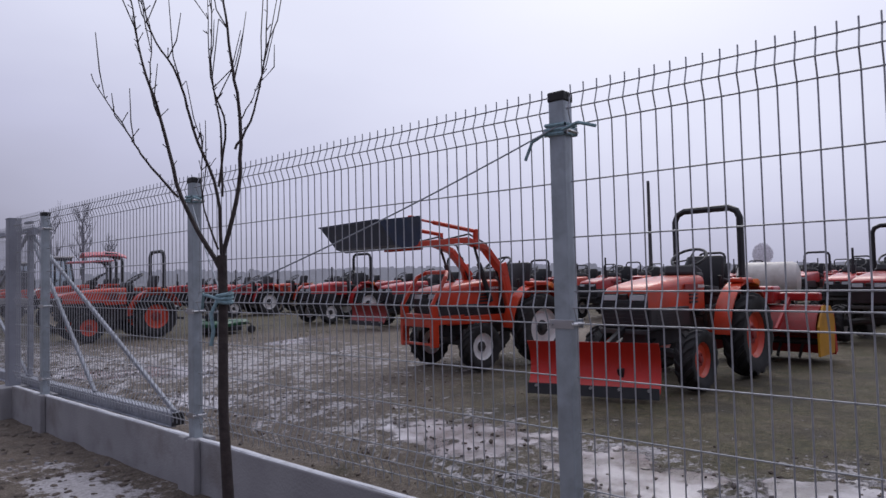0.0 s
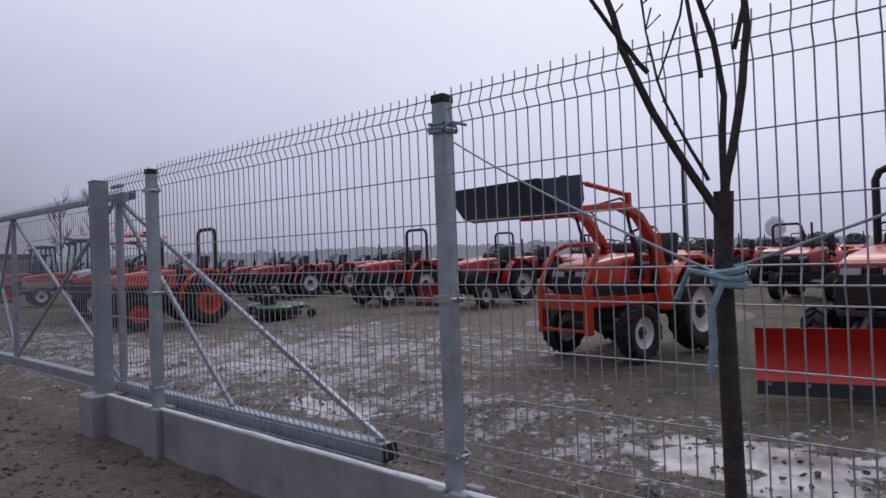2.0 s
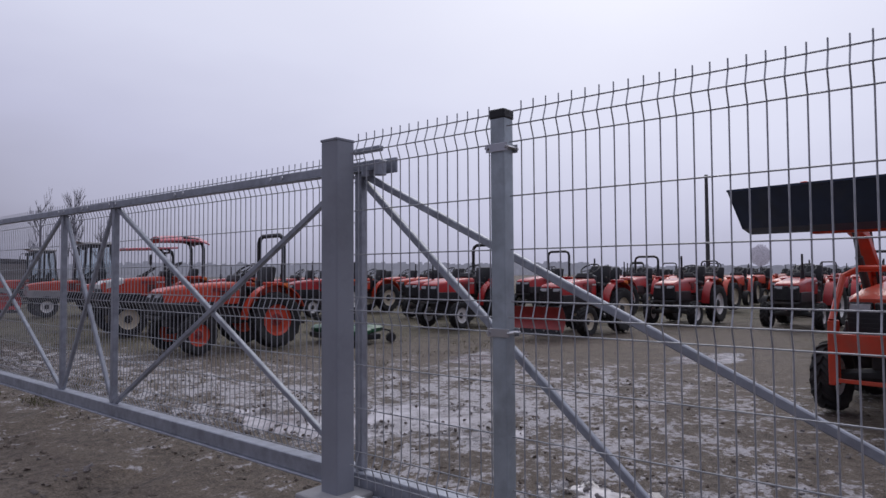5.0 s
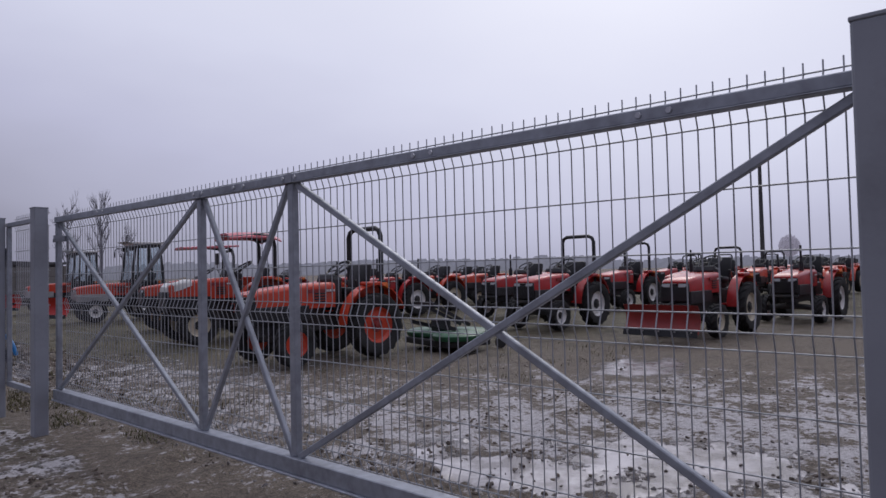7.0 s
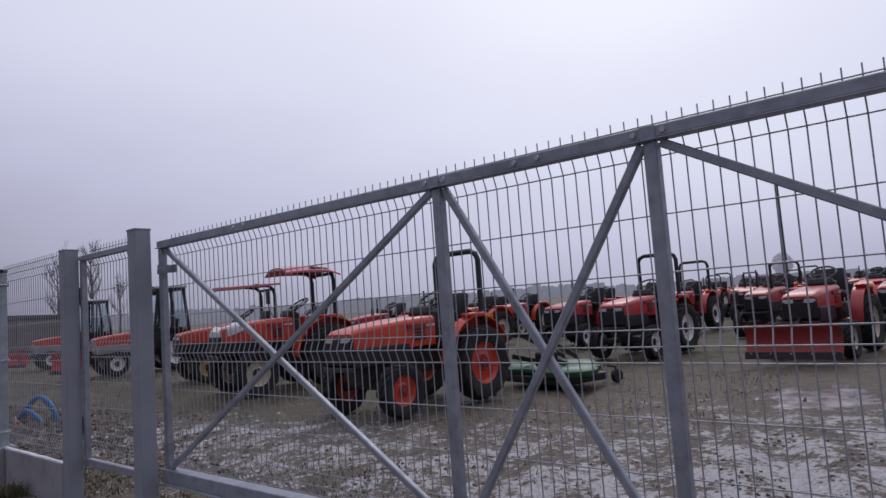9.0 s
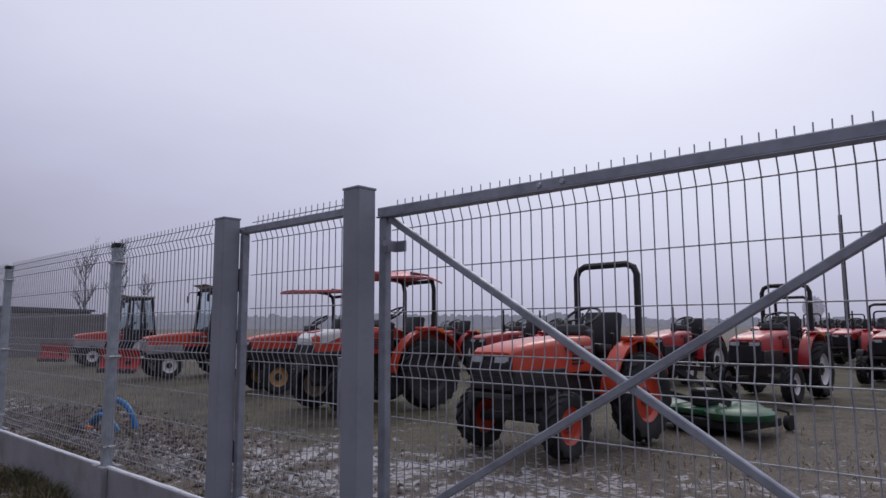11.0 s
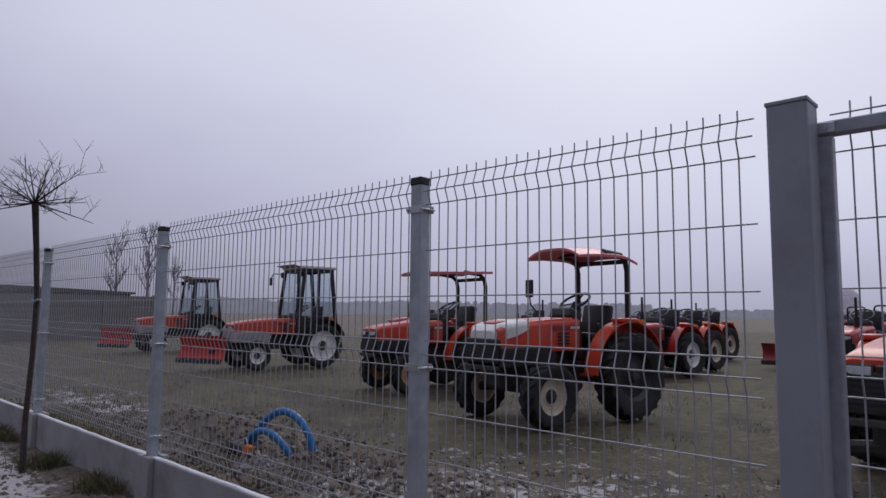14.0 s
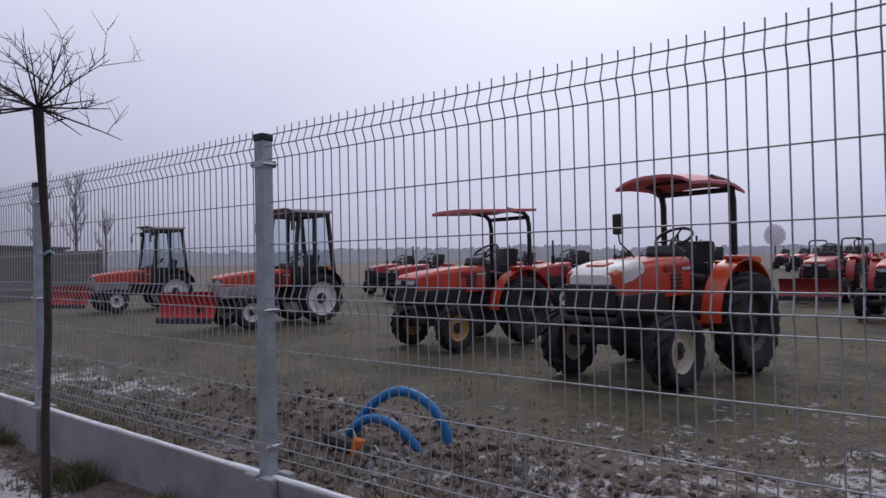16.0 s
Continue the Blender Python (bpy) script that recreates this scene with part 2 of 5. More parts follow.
def ground_material():
    m = bpy.data.materials.new("muddy_snowy_ground")
    m.use_nodes = True
    n, l = m.node_tree.nodes, m.node_tree.links
    b = n["Principled BSDF"]
    tc = n.new("ShaderNodeTexCoord")

    def noi(scale, detail=8, rough=0.6, stretch=None):
        t = n.new("ShaderNodeTexNoise")
        t.inputs["Scale"].default_value, t.inputs["Detail"].default_value, t.inputs["Roughness"].default_value = scale, detail, rough
        l.new(tc.outputs["Object"], t.inputs["Vector"])
        return t.outputs[0]

    def attr(name):
        a = n.new("ShaderNodeAttribute")
        a.attribute_name = name
        return a.outputs["Fac"]

    def math_(op, a, c, d=None):
        t = n.new("ShaderNodeMath")
        t.operation = op
        for i, v in enumerate((a, c, d)):
            if v is None:
                continue
            if isinstance(v, (int, float)):
                t.inputs[i].default_value = v
            else:
                l.new(v, t.inputs[i])
        return t.outputs[0]

    def ramp(v, lo, hi):
        t = n.new("ShaderNodeMapRange")
        t.inputs["From Min"].default_value, t.inputs["From Max"].default_value = lo, hi
        l.new(v, t.inputs["Value"])
        return t.outputs[0]

    def mix(f, a, c):
        t = n.new("ShaderNodeMix")
        t.data_type = "RGBA"
        l.new(f, t.inputs[0])
        for i, v in ((6, a), (7, c)):
            if isinstance(v, tuple):
                t.inputs[i].default_value = (*v, 1)
            else:
                l.new(v, t.inputs[i])
        return t.outputs[2]

    big, mid, fine = noi(0.45), noi(2.6), noi(17, 6, 0.65)
    mud = mix(ramp(mid, 0.35, 0.65), (0.048, 0.037, 0.028), (0.128, 0.098, 0.072))
    mud = mix(ramp(fine, 0.35, 0.7), mud, (0.165, 0.133, 0.106))
    grass = mix(ramp(fine, 0.32, 0.68), (0.022, 0.023, 0.009), (0.105, 0.090, 0.042))
    grass = mix(ramp(mid, 0.4, 0.66), grass, (0.085, 0.066, 0.042))
    g_f = ramp(math_("ADD", attr("grass"), math_("MULTIPLY", math_("SUBTRACT", mid, 0.5), 1.3)), 0.36, 0.62)
    grass = mix(ramp(noi(5.5, 6, 0.7), 0.50, 0.66), grass, (0.135, 0.110, 0.070))
    grass = mix(ramp(noi(1.3, 5, 0.6), 0.50, 0.62), grass, (0.040, 0.034, 0.020))
    col = mix(g_f, mud, grass)
    grit = noi(75, 5, 0.7)
    dark = n.new("ShaderNodeHueSaturation")
    l.new(col, dark.inputs["Color"])
    gr = n.new("ShaderNodeMapRange")
    gr.inputs["From Min"].default_value, gr.inputs["From Max"].default_value = 0.34, 0.66
    gr.inputs["To Min"].default_value, gr.inputs["To Max"].default_value = 0.45, 1.8
    l.new(grit, gr.inputs["Value"])
    l.new(gr.outputs[0], dark.inputs["Value"])
    col = dark.outputs[0]
    # patches of old snow between the clods
    s1 = math_("ADD", math_("MULTIPLY", fine, 0.45), math_("ADD", math_("MULTIPLY", mid, 0.5), math_("MULTIPLY", grit, 0.2)))
    fleck = noi(8, 5, 0.7)
    s1 = math_("ADD", s1, math_("MULTIPLY", math_("SUBTRACT", fleck, 0.5), 0.40))
    s1 = math_("ADD", s1, math_("MULTIPLY", attr("snow"), 0.42))
    s_f = ramp(s1, 0.765, 0.825)
    col = mix(s_f, col, mix(ramp(noi(40), 0.3, 0.7), (0.32, 0.30, 0.305), (0.60, 0.575, 0.60)))
    # frozen puddles
    p_f = ramp(math_("ADD", attr("wet"), math_("ADD", math_("MULTIPLY", math_("SUBTRACT", mid, 0.5), 2.0), math_("MULTIPLY", math_("SUBTRACT", fine, 0.5), 0.7))), 0.50, 0.60)
    ice = mix(ramp(noi(3.5), 0.42, 0.62), (0.20, 0.175, 0.17), (0.54, 0.505, 0.52))
    col = mix(p_f, col, ice)
    l.new(col, b.inputs["Base Color"])
    rg = n.new("ShaderNodeMapRange")
    rg.inputs["To Min"].default_value, rg.inputs["To Max"].default_value = 0.80, 0.16
    l.new(p_f, rg.inputs["Value"])
    l.new(rg.outputs[0], b.inputs["Roughness"])
    h = math_("ADD", math_("ADD", math_("MULTIPLY", fine, 0.6), math_("MULTIPLY", grit, 0.25)), mid)
    h = math_("MULTIPLY", h, math_("SUBTRACT", 1.0, math_("MULTIPLY", p_f, 0.9)))
    bp = n.new("ShaderNodeBump")
    bp.inputs["Strength"].default_value, bp.inputs["Distance"].default_value = 0.9, 0.05
    l.new(h, bp.inputs["Height"])
    l.new(bp.outputs[0], b.inputs["Normal"])
    return m


M_GROUND = ground_material()


# ---- mesh helpers ----
def part(name, bm, material, parent=None, label="", smooth=False):
    me = bpy.data.meshes.new(name)
    bmesh.ops.recalc_face_normals(bm, faces=bm.faces)
    bm.to_mesh(me)
    bm.free()
    me.materials.append(material)
    if smooth:
        for p in me.polygons:
            p.use_smooth = True
        me.set_sharp_from_angle(angle=radians(38))
    ob = new(name, me)
    if parent:
        ob.parent = parent
    if label:
        ob["label"] = label
    return ob


def reuse(name, me, parent, m=None):
    ob = new(name, me)
    ob.parent = parent
    if m is not None:
        ob.matrix_basis = m
    return ob


def thing(name, label, category, group="", kind="", m=None):
    e = new(name)
    e.empty_display_size = 0.2
    if m is not None:
        e.matrix_basis = m
    return tagged(e, label, category, group, kind)


def box(bm, c, s, rot=(0, 0, 0), bevel=0.0):
    m = Matrix.LocRotScale(c, Euler([radians(a) for a in rot]), s)
    r = bmesh.ops.create_cube(bm, size=1, matrix=m)
    if bevel:
        ed = list({e for v in r["verts"] for e in v.link_edges})
        bmesh.ops.bevel(bm, geom=ed, offset=bevel, segments=2, affect="EDGES", profile=0.5)
    return bm


def beam(bm, a, b, w, h, up=(0, 0, 1), bevel=0.0):
    """A box from a to b, w across and h high."""
    a, b, up = Vector(a), Vector(b), Vector(up)
    d = (b - a)
    x = d.normalized()
    y = up.cross(x).normalized()
    z = x.cross(y)
    m = Matrix((x * d.length, y * w, z * h)).transposed().to_4x4()
    m.translation = (a + b) / 2
    r = bmesh.ops.create_cube(bm, size=1, matrix=m)
    if bevel:
        ed = list({e for v in r["verts"] for e in v.link_edges})
        bmesh.ops.bevel(bm, geom=ed, offset=bevel, segments=1, affect="EDGES")
    return bm


def tube(bm, pts, r, seg=8, cap=True, radii=None):
    pts = [Vector(p) for p in pts]
    rings = []
    ref = None
    for i, p in enumerate(pts):
        d = (pts[min(i + 1, len(pts) - 1)] - pts[max(i - 1, 0)]).normalized()
        if ref is None:
            ref = d.orthogonal().normalized()
        ref = (ref - d * ref.dot(d))
        ref = ref.normalized() if ref.length > 1e-5 else d.orthogonal().normalized()
        o = d.cross(ref)
        rad = radii[i] if radii else r
        rings.append([bm.verts.new(p + (ref * math.cos(a) + o * math.sin(a)) * rad) for a in
                      [2 * math.pi * (k + 0.5) / seg for k in range(seg)]])
    for a, b in zip(rings, rings[1:]):
        for k in range(seg):
            bm.faces.new((a[k], a[(k + 1) % seg], b[(k + 1) % seg], b[k]))
    if cap:
        bm.faces.new(rings[0][::-1])
        bm.faces.new(rings[-1])
    return bm


def lathe(bm, prof, seg=24, c=(0, 0, 0), closed=False):
    """Turn the profile of (radius, y) about the y axis."""
    rings = []
    for r, y in prof:
        rings.append([bm.verts.new((c[0] + r * math.cos(a), c[1] + y, c[2] + r * math.sin(a))) for a in
                      [2 * math.pi * k / seg for k in range(seg)]])
    pairs = list(zip(rings, rings[1:])) + ([(rings[-1], rings[0])] if closed else [])
    for a, b in pairs:
        for k in range(seg):
            bm.faces.new((a[k], a[(k + 1) % seg], b[(k + 1) % seg], b[k]))
    if not closed:
        bm.faces.new(rings[0])
        bm.faces.new(rings[-1][::-1])
    return bm


def disc(bm, prof, seg, m):
    """A turned piece, moved by m."""
    t = bmesh.new()
    lathe(t, prof, seg)
    t.transform(m)
    me = bpy.data.meshes.new("piece")
    t.to_mesh(me)
    t.free()
    bm.from_mesh(me)
    bpy.data.meshes.remove(me)
    return bm


def prism(bm, pts, y0, y1):
    """Extrude the outline of (x, z) from y0 to y1."""
    a = [bm.verts.new((x, y0, z)) for x, z in pts]
    b = [bm.verts.new((x, y1, z)) for x, z in pts]
    bm.faces.new(a)
    bm.faces.new(b[::-1])
    for k in range(len(pts)):
        j = (k + 1) % len(pts)
        bm.faces.new((a[k], b[k], b[j], a[j]))
    return bm


def loft(bm, stations, n=5):
    """A bonnet: stations of (x, half width, z low, z high, roundness)."""
    rings = []
    for x, w, z0, z1, rd in stations:
        ring = [(-w, z0)]
        for k in range(n + 1):
            a = math.pi / 2 * k / n
            ring.append((-w + rd * (1 - math.cos(a)), z1 - rd * 0.8 + rd * 0.8 * math.sin(a)))
        ring += [(-y, z) for y, z in ring[::-1]]
        rings.append([bm.verts.new((x, y, z)) for y, z in ring])
    k = len(rings[0])
    for a, b in zip(rings, rings[1:]):
        for i in range(k):
            bm.faces.new((a[i], a[(i + 1) % k], b[(i + 1) % k], b[i]))
    bm.faces.new(rings[0])
    bm.faces.new(rings[-1][::-1])
    return bm


def arc_sheet(bm, c, r, a0, a1, y0, y1, th, n=10):
    """A curved sheet round the y axis through c (x, z), angles in degrees."""
    out = [(c[0] + r * math.cos(radians(a0 + (a1 - a0) * k / n)), c[1] + r * math.sin(radians(a0 + (a1 - a0) * k / n))) for k in range(n + 1)]
    inn = [(c[0] + (r - th) * math.cos(radians(a0 + (a1 - a0) * k / n)), c[1] + (r - th) * math.sin(radians(a0 + (a1 - a0) * k / n))) for k in range(n + 1)]
    return prism(bm, out + inn[::-1], y0, y1)


# ---- tractors ----
def tyre_mesh(R, w, lugs, seg, k=0.56):
    """One closed skin; the tread rises into slanted lugs, staggered left and right."""
    bm = bmesh.new()
    h, r = w / 2, R * 0.93
    m = (k + 0.93) / 2
    if not lugs:
        lathe(bm, [(R * k, -h * 0.72), (R * m, -h * 0.98), (r * 0.93, -h), (r, -h * 0.8), (r, h * 0.8), (r * 0.93, h), (R * m, h * 0.98), (R * k, h * 0.72)], seg, closed=True)
        return bm
    fr, up = (0.0, 0.10, 0.40, 0.50), (0, 1, 1, 0)
    # rows of (y, radius, rise, twist in lug pitches)
    rows = [(-0.72, R * k, 0, 0), (-0.98, R * m, 0, 0), (-1.0, r * 0.92, 0, 0), (-0.96, r * 0.965, 0.75, 0), (-0.55, r, 1, 0.3), (-0.06, r, 1, 0.72), (0.0, r, 0, 0.95),
            (0.06, r, 1, 1.22), (0.55, r, 1, 0.8), (0.96, r * 0.965, 0.75, 0.5), (1.0, r * 0.92, 0, 0.5), (0.98, R * m, 0, 0.5), (0.72, R * k, 0, 0.5)]
    rings = []
    for y, rad, rise, tw in rows:
        ring = []
        for c in range(lugs * 4):
            a = 2 * math.pi * (c // 4 + fr[c % 4] + tw) / lugs
            q = rad + (R - r) * rise * up[c % 4]
            ring.append(bm.verts.new((q * math.cos(a), y * h, q * math.sin(a))))
        rings.append(ring)
    n = lugs * 4
    for a, b in zip(rings, rings[1:]):
        for c in range(n):
            bm.faces.new((a[c], a[(c + 1) % n], b[(c + 1) % n], b[c]))
    # close the inside; the last ring is turned by half a lug
    a, b = rings[-1], rings[0]
    for c in range(n):
        bm.faces.new((a[c], a[(c + 1) % n], b[(c + 3) % n], b[(c + 2) % n]))
    return bm


def rim_mesh(R, w, seg):
    bm = bmesh.new()
    h = w / 2
    lathe(bm, [(R * 0.60, -h * 0.70), (R * 0.57, -h * 0.70), (R * 0.53, -h * 0.50), (R * 0.48, -h * 0.30), (R * 0.30, -h * 0.22), (R * 0.24, -h * 0.34), (R * 0.03, -h * 0.34),
               (R * 0.03, h * 0.3), (R * 0.5, h * 0.3), (R * 0.56, h * 0.5), (R * 0.60, h * 0.7)], seg, closed=True)
    return bm


def hub_mesh(R, w):
    """Cap and flange in one piece; six nuts rise from the flange."""
    bm = bmesh.new()
    h, seg = w / 2, 36
    rings = []
    for q, y, nut in ((0.06, 0.64, 0), (0.10, 0.60, 0), (0.11, 0.38, 0), (0.155, 0.36, 0), (0.162, 0.38, 1), (0.205, 0.38, 1), (0.212, 0.35, 0), (0.235, 0.33, 0), (0.235, 0.25, 0)):
        ring = []
        for k in range(seg):
            a = 2 * math.pi * k / seg
            rise = 0.10 if nut and k % 6 < 2 else 0.0
            ring.append(bm.verts.new((R * q * math.cos(a), -h * (y + rise), R * q * math.sin(a))))
        rings.append(ring)
    for a, b in zip(rings, rings[1:]):
        for k in range(seg):
            bm.faces.new((a[k], a[(k + 1) % seg], b[(k + 1) % seg], b[k]))
    bm.faces.new(rings[0])
    bm.faces.new(rings[-1][::-1])
    return bm


WHEELS = {}


def wheel(root, name, x, y, R, w, rim_m, fine, k=0.56):
    key = (round(R, 3), round(w, 3), rim_m.name, fine, k)
    flip = Matrix.Rotation(math.pi, 4, "Z") if y > 0 else Matrix.Identity(4)
    at = Matrix.Translation((x, y, R)) @ flip @ Matrix.Rotation(0.3 * x + y, 4, "Y")
    if key not in WHEELS:
        t = part(name, tyre_mesh(R, w, (20 if R > 0.45 else 16) if fine else 0, 28 if fine else 14, k), M_RUBBER, root, smooth=True)
        bm = rim_mesh(R, w, 24 if fine else 12)
        bmesh.ops.transform(bm, matrix=Matrix.Diagonal((k / 0.56, 1, k / 0.56, 1)), verts=bm.verts)
        r = part("rim", bm, rim_m, t, smooth=True)
        hb = part("hub", hub_mesh(R, w), M_CHASSIS if rim_m is not M_ORANGE else M_DULLRED, t) if fine else None
        WHEELS[key] = (t.data, r.data, hb.data if hb else None)
        t.matrix_basis = at
    else:
        t = reuse(name, WHEELS[key][0], root, at)
        reuse("rim", WHEELS[key][1], t)
        if fine:
            reuse("hub", WHEELS[key][2], t)


def tractor(label, group, paint, rim_m, wb=1.22, Rf=0.29, Rr=0.45, tf=0.50, tr=0.52, hood=1.12, rops=0, canopy="", nose=None, cab=False,
            exhaust=False, fine=True, blade=None, grille=M_BLACK, fender=None, roof=1.98, hood_rear=0.0, rear_rim=None, hw=1.08, rim_k=0.56, blade_yaw=0.0, lip=0.42):
    """Compact tractor, front towards -X, rear axle over the origin."""
    fender = fender or paint
    T = thing("tractor", label, "tractor", group)
    xf = -wb
    nose_x = xf - lip
    wheel_w, wr = 0.20 * Rf / 0.32, 0.27 * Rr / 0.52
    for s in (-1, 1):
        wheel(T, "front_wheel", xf, s * tf, Rf, wheel_w, rim_m, fine)
        wheel(T, "rear_wheel", 0, s * tr, Rr, wr, rear_rim or rim_m, fine, rim_k)
    bm = bmesh.new()
    box(bm, ((xf - 0.3 + 0.1) / 2 - 0.05, 0, 0.52), (wb + 0.25, 0.26, 0.24), bevel=0.02)
    box(bm, (-0.02, 0, 0.58), (0.42, 0.36, 0.38), bevel=0.03)
    box(bm, (xf + 0.35, 0, 0.66), (0.75, 0.30, 0.22), bevel=0.02)
    part("chassis", bm, M_CHASSIS, T)
    bm = bmesh.new()
    tube(bm, [(xf, -tf, Rf), (xf, -0.2, Rf + 0.04), (xf, 0.2, Rf + 0.04), (xf, tf, Rf)], 0.055, 8)
    box(bm, (xf, 0, Rf + 0.1), (0.16, 0.2, 0.14), bevel=0.02)
    part("front_axle", bm, M_CHASSIS, T)
    bm = bmesh.new()
    tube(bm, [(0, -tr, Rr), (0, tr, Rr)], 0.08, 8)
    part("rear_axle", bm, M_CHASSIS, T)
    # bonnet
    lo = 0.78 * hood / 1.12
    bm = bmesh.new()
    hb = -0.50 + hood_rear
    top = hood
    loft(bm, [(x_, w_ * hw, a_, b_, r_) for x_, w_, a_, b_, r_ in [(nose_x + 0.01, 0.212, lo + 0.05, top - 0.105, 0.045), (nose_x + 0.06, 0.226, lo + 0.02, top - 0.068, 0.06), (xf - 0.05, 0.235, lo, top - 0.02, 0.08),
              (xf + 0.35, 0.245, lo, top + 0.015, 0.08), (hb, 0.255, lo, top + 0.03, 0.08)]])
    part("bonnet", bm, paint, T, smooth=True)
    if nose:
        bm = bmesh.new()
        loft(bm, [(x_, w_ * hw, a_, b_, r_) for x_, w_, a_, b_, r_ in [(nose_x - 0.015, 0.16, lo + 0.14, top - 0.12, 0.06), (nose_x + 0.06, 0.222, lo + 0.13, top - 0.055, 0.08), (nose_x + 0.22, 0.242, lo + 0.17, top - 0.022, 0.085), (nose_x + 0.40, 0.243, lo + 0.24, top + 0.004, 0.085)]])
        part("nose_cover", bm, nose, T, "white bonnet nose", smooth=True)
        bm = bmesh.new()
        box(bm, (nose_x + 0.16, 0, top - 0.03), (0.16, 0.2, 0.022), (0, -9, 0), 0.008)
        part("badge", bm, paint, T)
    bm = bmesh.new()
    box(bm, (nose_x + 0.005, 0, lo + 0.01), (0.06, 0.44 * hw, 0.26), bevel=0.015)
    if fine:
        for k in range(6):
            box(bm, (nose_x - 0.028, 0, lo - 0.08 + k * 0.036), (0.014, 0.40 * hw, 0.014))
    part("grille", bm, grille, T)
    bm = bmesh.new()
    box(bm, (nose_x - 0.02, 0, lo - 0.17), (0.05, 0.46 * hw, 0.05), bevel=0.01)
    for s in (-1, 1):
        beam(bm, (nose_x - 0.01, s * 0.14, lo - 0.17), (xf + 0.1, s * 0.12, lo - 0.18), 0.03, 0.06)
    part("bumper", bm, M_CHASSIS, T)
    bm = bmesh.new()
    for s in (-1, 1):
        box(bm, (xf - 0.01, s * 0.226 * hw, lo - 0.055), (0.80, 0.045, 0.21), bevel=0.012)
        if fine:
            for k in range(5):
                box(bm, (xf - 0.05, s * (0.226 * hw + 0.024), lo - 0.135 + k * 0.03), (0.5, 0.008, 0.01))
    part("side_grille", bm, grille, T)
    if not nose:
        for s in (-1, 1):
            bm = bmesh.new()
            box(bm, (nose_x + 0.004, s * 0.135 * hw, top - 0.172), (0.045, 0.165 * hw, 0.082), (0, 14, s * -5), 0.014)
            lamp = part("headlight", bm, M_BLACK, T, "black-rimmed headlight")
            bm = bmesh.new()
            box(bm, (nose_x - 0.016, s * 0.135 * hw, top - 0.172), (0.016, 0.138 * hw, 0.056), (0, 14, s * -5), 0.006)
            part("lens", bm, M_LAMP, lamp, "clear glass lens")
        bm = bmesh.new()
        box(bm, (nose_x - 0.006, 0, top - 0.175), (0.04, 0.085, 0.085), (0, -14, 0), 0.008)
        part("emblem", bm, M_BLACK, T)
    if fine:
        for s in (-1, 1):
            bm = bmesh.new()
            for k in range(4):
                box(bm, (hb - 0.25, s * 0.255 * hw, lo + 0.08 + k * 0.038), (0.17, 0.016, 0.02))
            part("side_vent", bm, M_BLACK, T)
            bm = bmesh.new()
            box(bm, (hb - 0.24, s * (0.255 * hw + 0.001), top - 0.085), (0.40, 0.010, 0.05))
            part("stripe", bm, M_DULLRED if paint is not M_DULLRED else M_BLACK, T, "dark side decal")
            bm = bmesh.new()
            for k in range(5):
                box(bm, (hb - 0.14 + k * 0.03, s * (0.255 * hw + 0.004), top - 0.085), (0.02, 0.010, 0.03))
            part("decal_lettering", bm, M_WHITE, T, "pale unreadable letters")
    # dashboard, wheel, seat
    bm = bmesh.new()
    box(bm, (hb + 0.09, 0, 0.90), (0.16, 0.42, 0.46), bevel=0.03)
    box(bm, (hb + 0.10, 0, top + 0.06), (0.20, 0.36, 0.12), (0, 20, 0), 0.03)
    part("dashboard", bm, M_BLACK, T)
    bm = bmesh.new()
    cx, cz, R0 = hb + 0.26, top + 0.22, 0.19
    n = 20 if fine else 10
    pts = [(cx + R0 * math.cos(a) * math.cos(radians(32)), R0 * math.sin(a), cz + R0 * math.cos(a) * math.sin(radians(32)) * -1 * -1) for a in [2 * math.pi * k / n for k in range(n + 1)]]
    tube(bm, pts, 0.016, 6, cap=False)
    for k in range(3):
        a = 2 * math.pi * k / 3
        tube(bm, [(cx, 0, cz - 0.02), (cx + R0 * math.cos(a) * 0.85, R0 * math.sin(a), cz + R0 * math.cos(a) * 0.53)], 0.01, 5)
    tube(bm, [(cx, 0, cz - 0.01), (hb + 0.12, 0, top + 0.02)], 0.025, 6)
    part("steering_wheel", bm, M_BLACK, T, smooth=True)
    bm = bmesh.new()
    box(bm, (-0.06, 0, 0.92), (0.42, 0.44, 0.11), (0, 4, 0), 0.04)
    box(bm, (0.14, 0, 1.12), (0.10, 0.44, 0.40), (0, 12, 0), 0.04)
    box(bm, (-0.04, 0, 0.83), (0.3, 0.3, 0.12), bevel=0.02)
    part("seat", bm, M_SEAT, T, smooth=True)
    bm = bmesh.new()
    for s in (-1, 1):
        box(bm, (hb + 0.35, s * 0.34, 0.50), (0.52, 0.24, 0.03), bevel=0.01)
        box(bm, (hb + 0.35, s * 0.45, 0.47), (0.50, 0.02, 0.09), bevel=0.008)
    part("footplate", bm, fender, T)
    for s in (-1, 1):
        bm = bmesh.new()
        y0, y1 = sorted((s * (tr - wr * 0.62), s * (tr + wr * 0.12)))
        arc_sheet(bm, (0.02, Rr + 0.03), Rr + 0.10, 18, 180, y0, y1, 0.018, 12 if fine else 7)
        pts = [(0.02 + (Rr + 0.095) * math.cos(radians(a)), Rr + 0.03 + (Rr + 0.095) * math.sin(radians(a))) for a in range(20, 181, 12)]
        yy = s * (tr - wr * 0.62)
        prism(bm, pts, yy - 0.006, yy + 0.006)
        box(bm, (-0.02, s * (tr - wr * 0.2), 2 * Rr + 0.135), (0.30, wr * 0.66, 0.05), bevel=0.02)
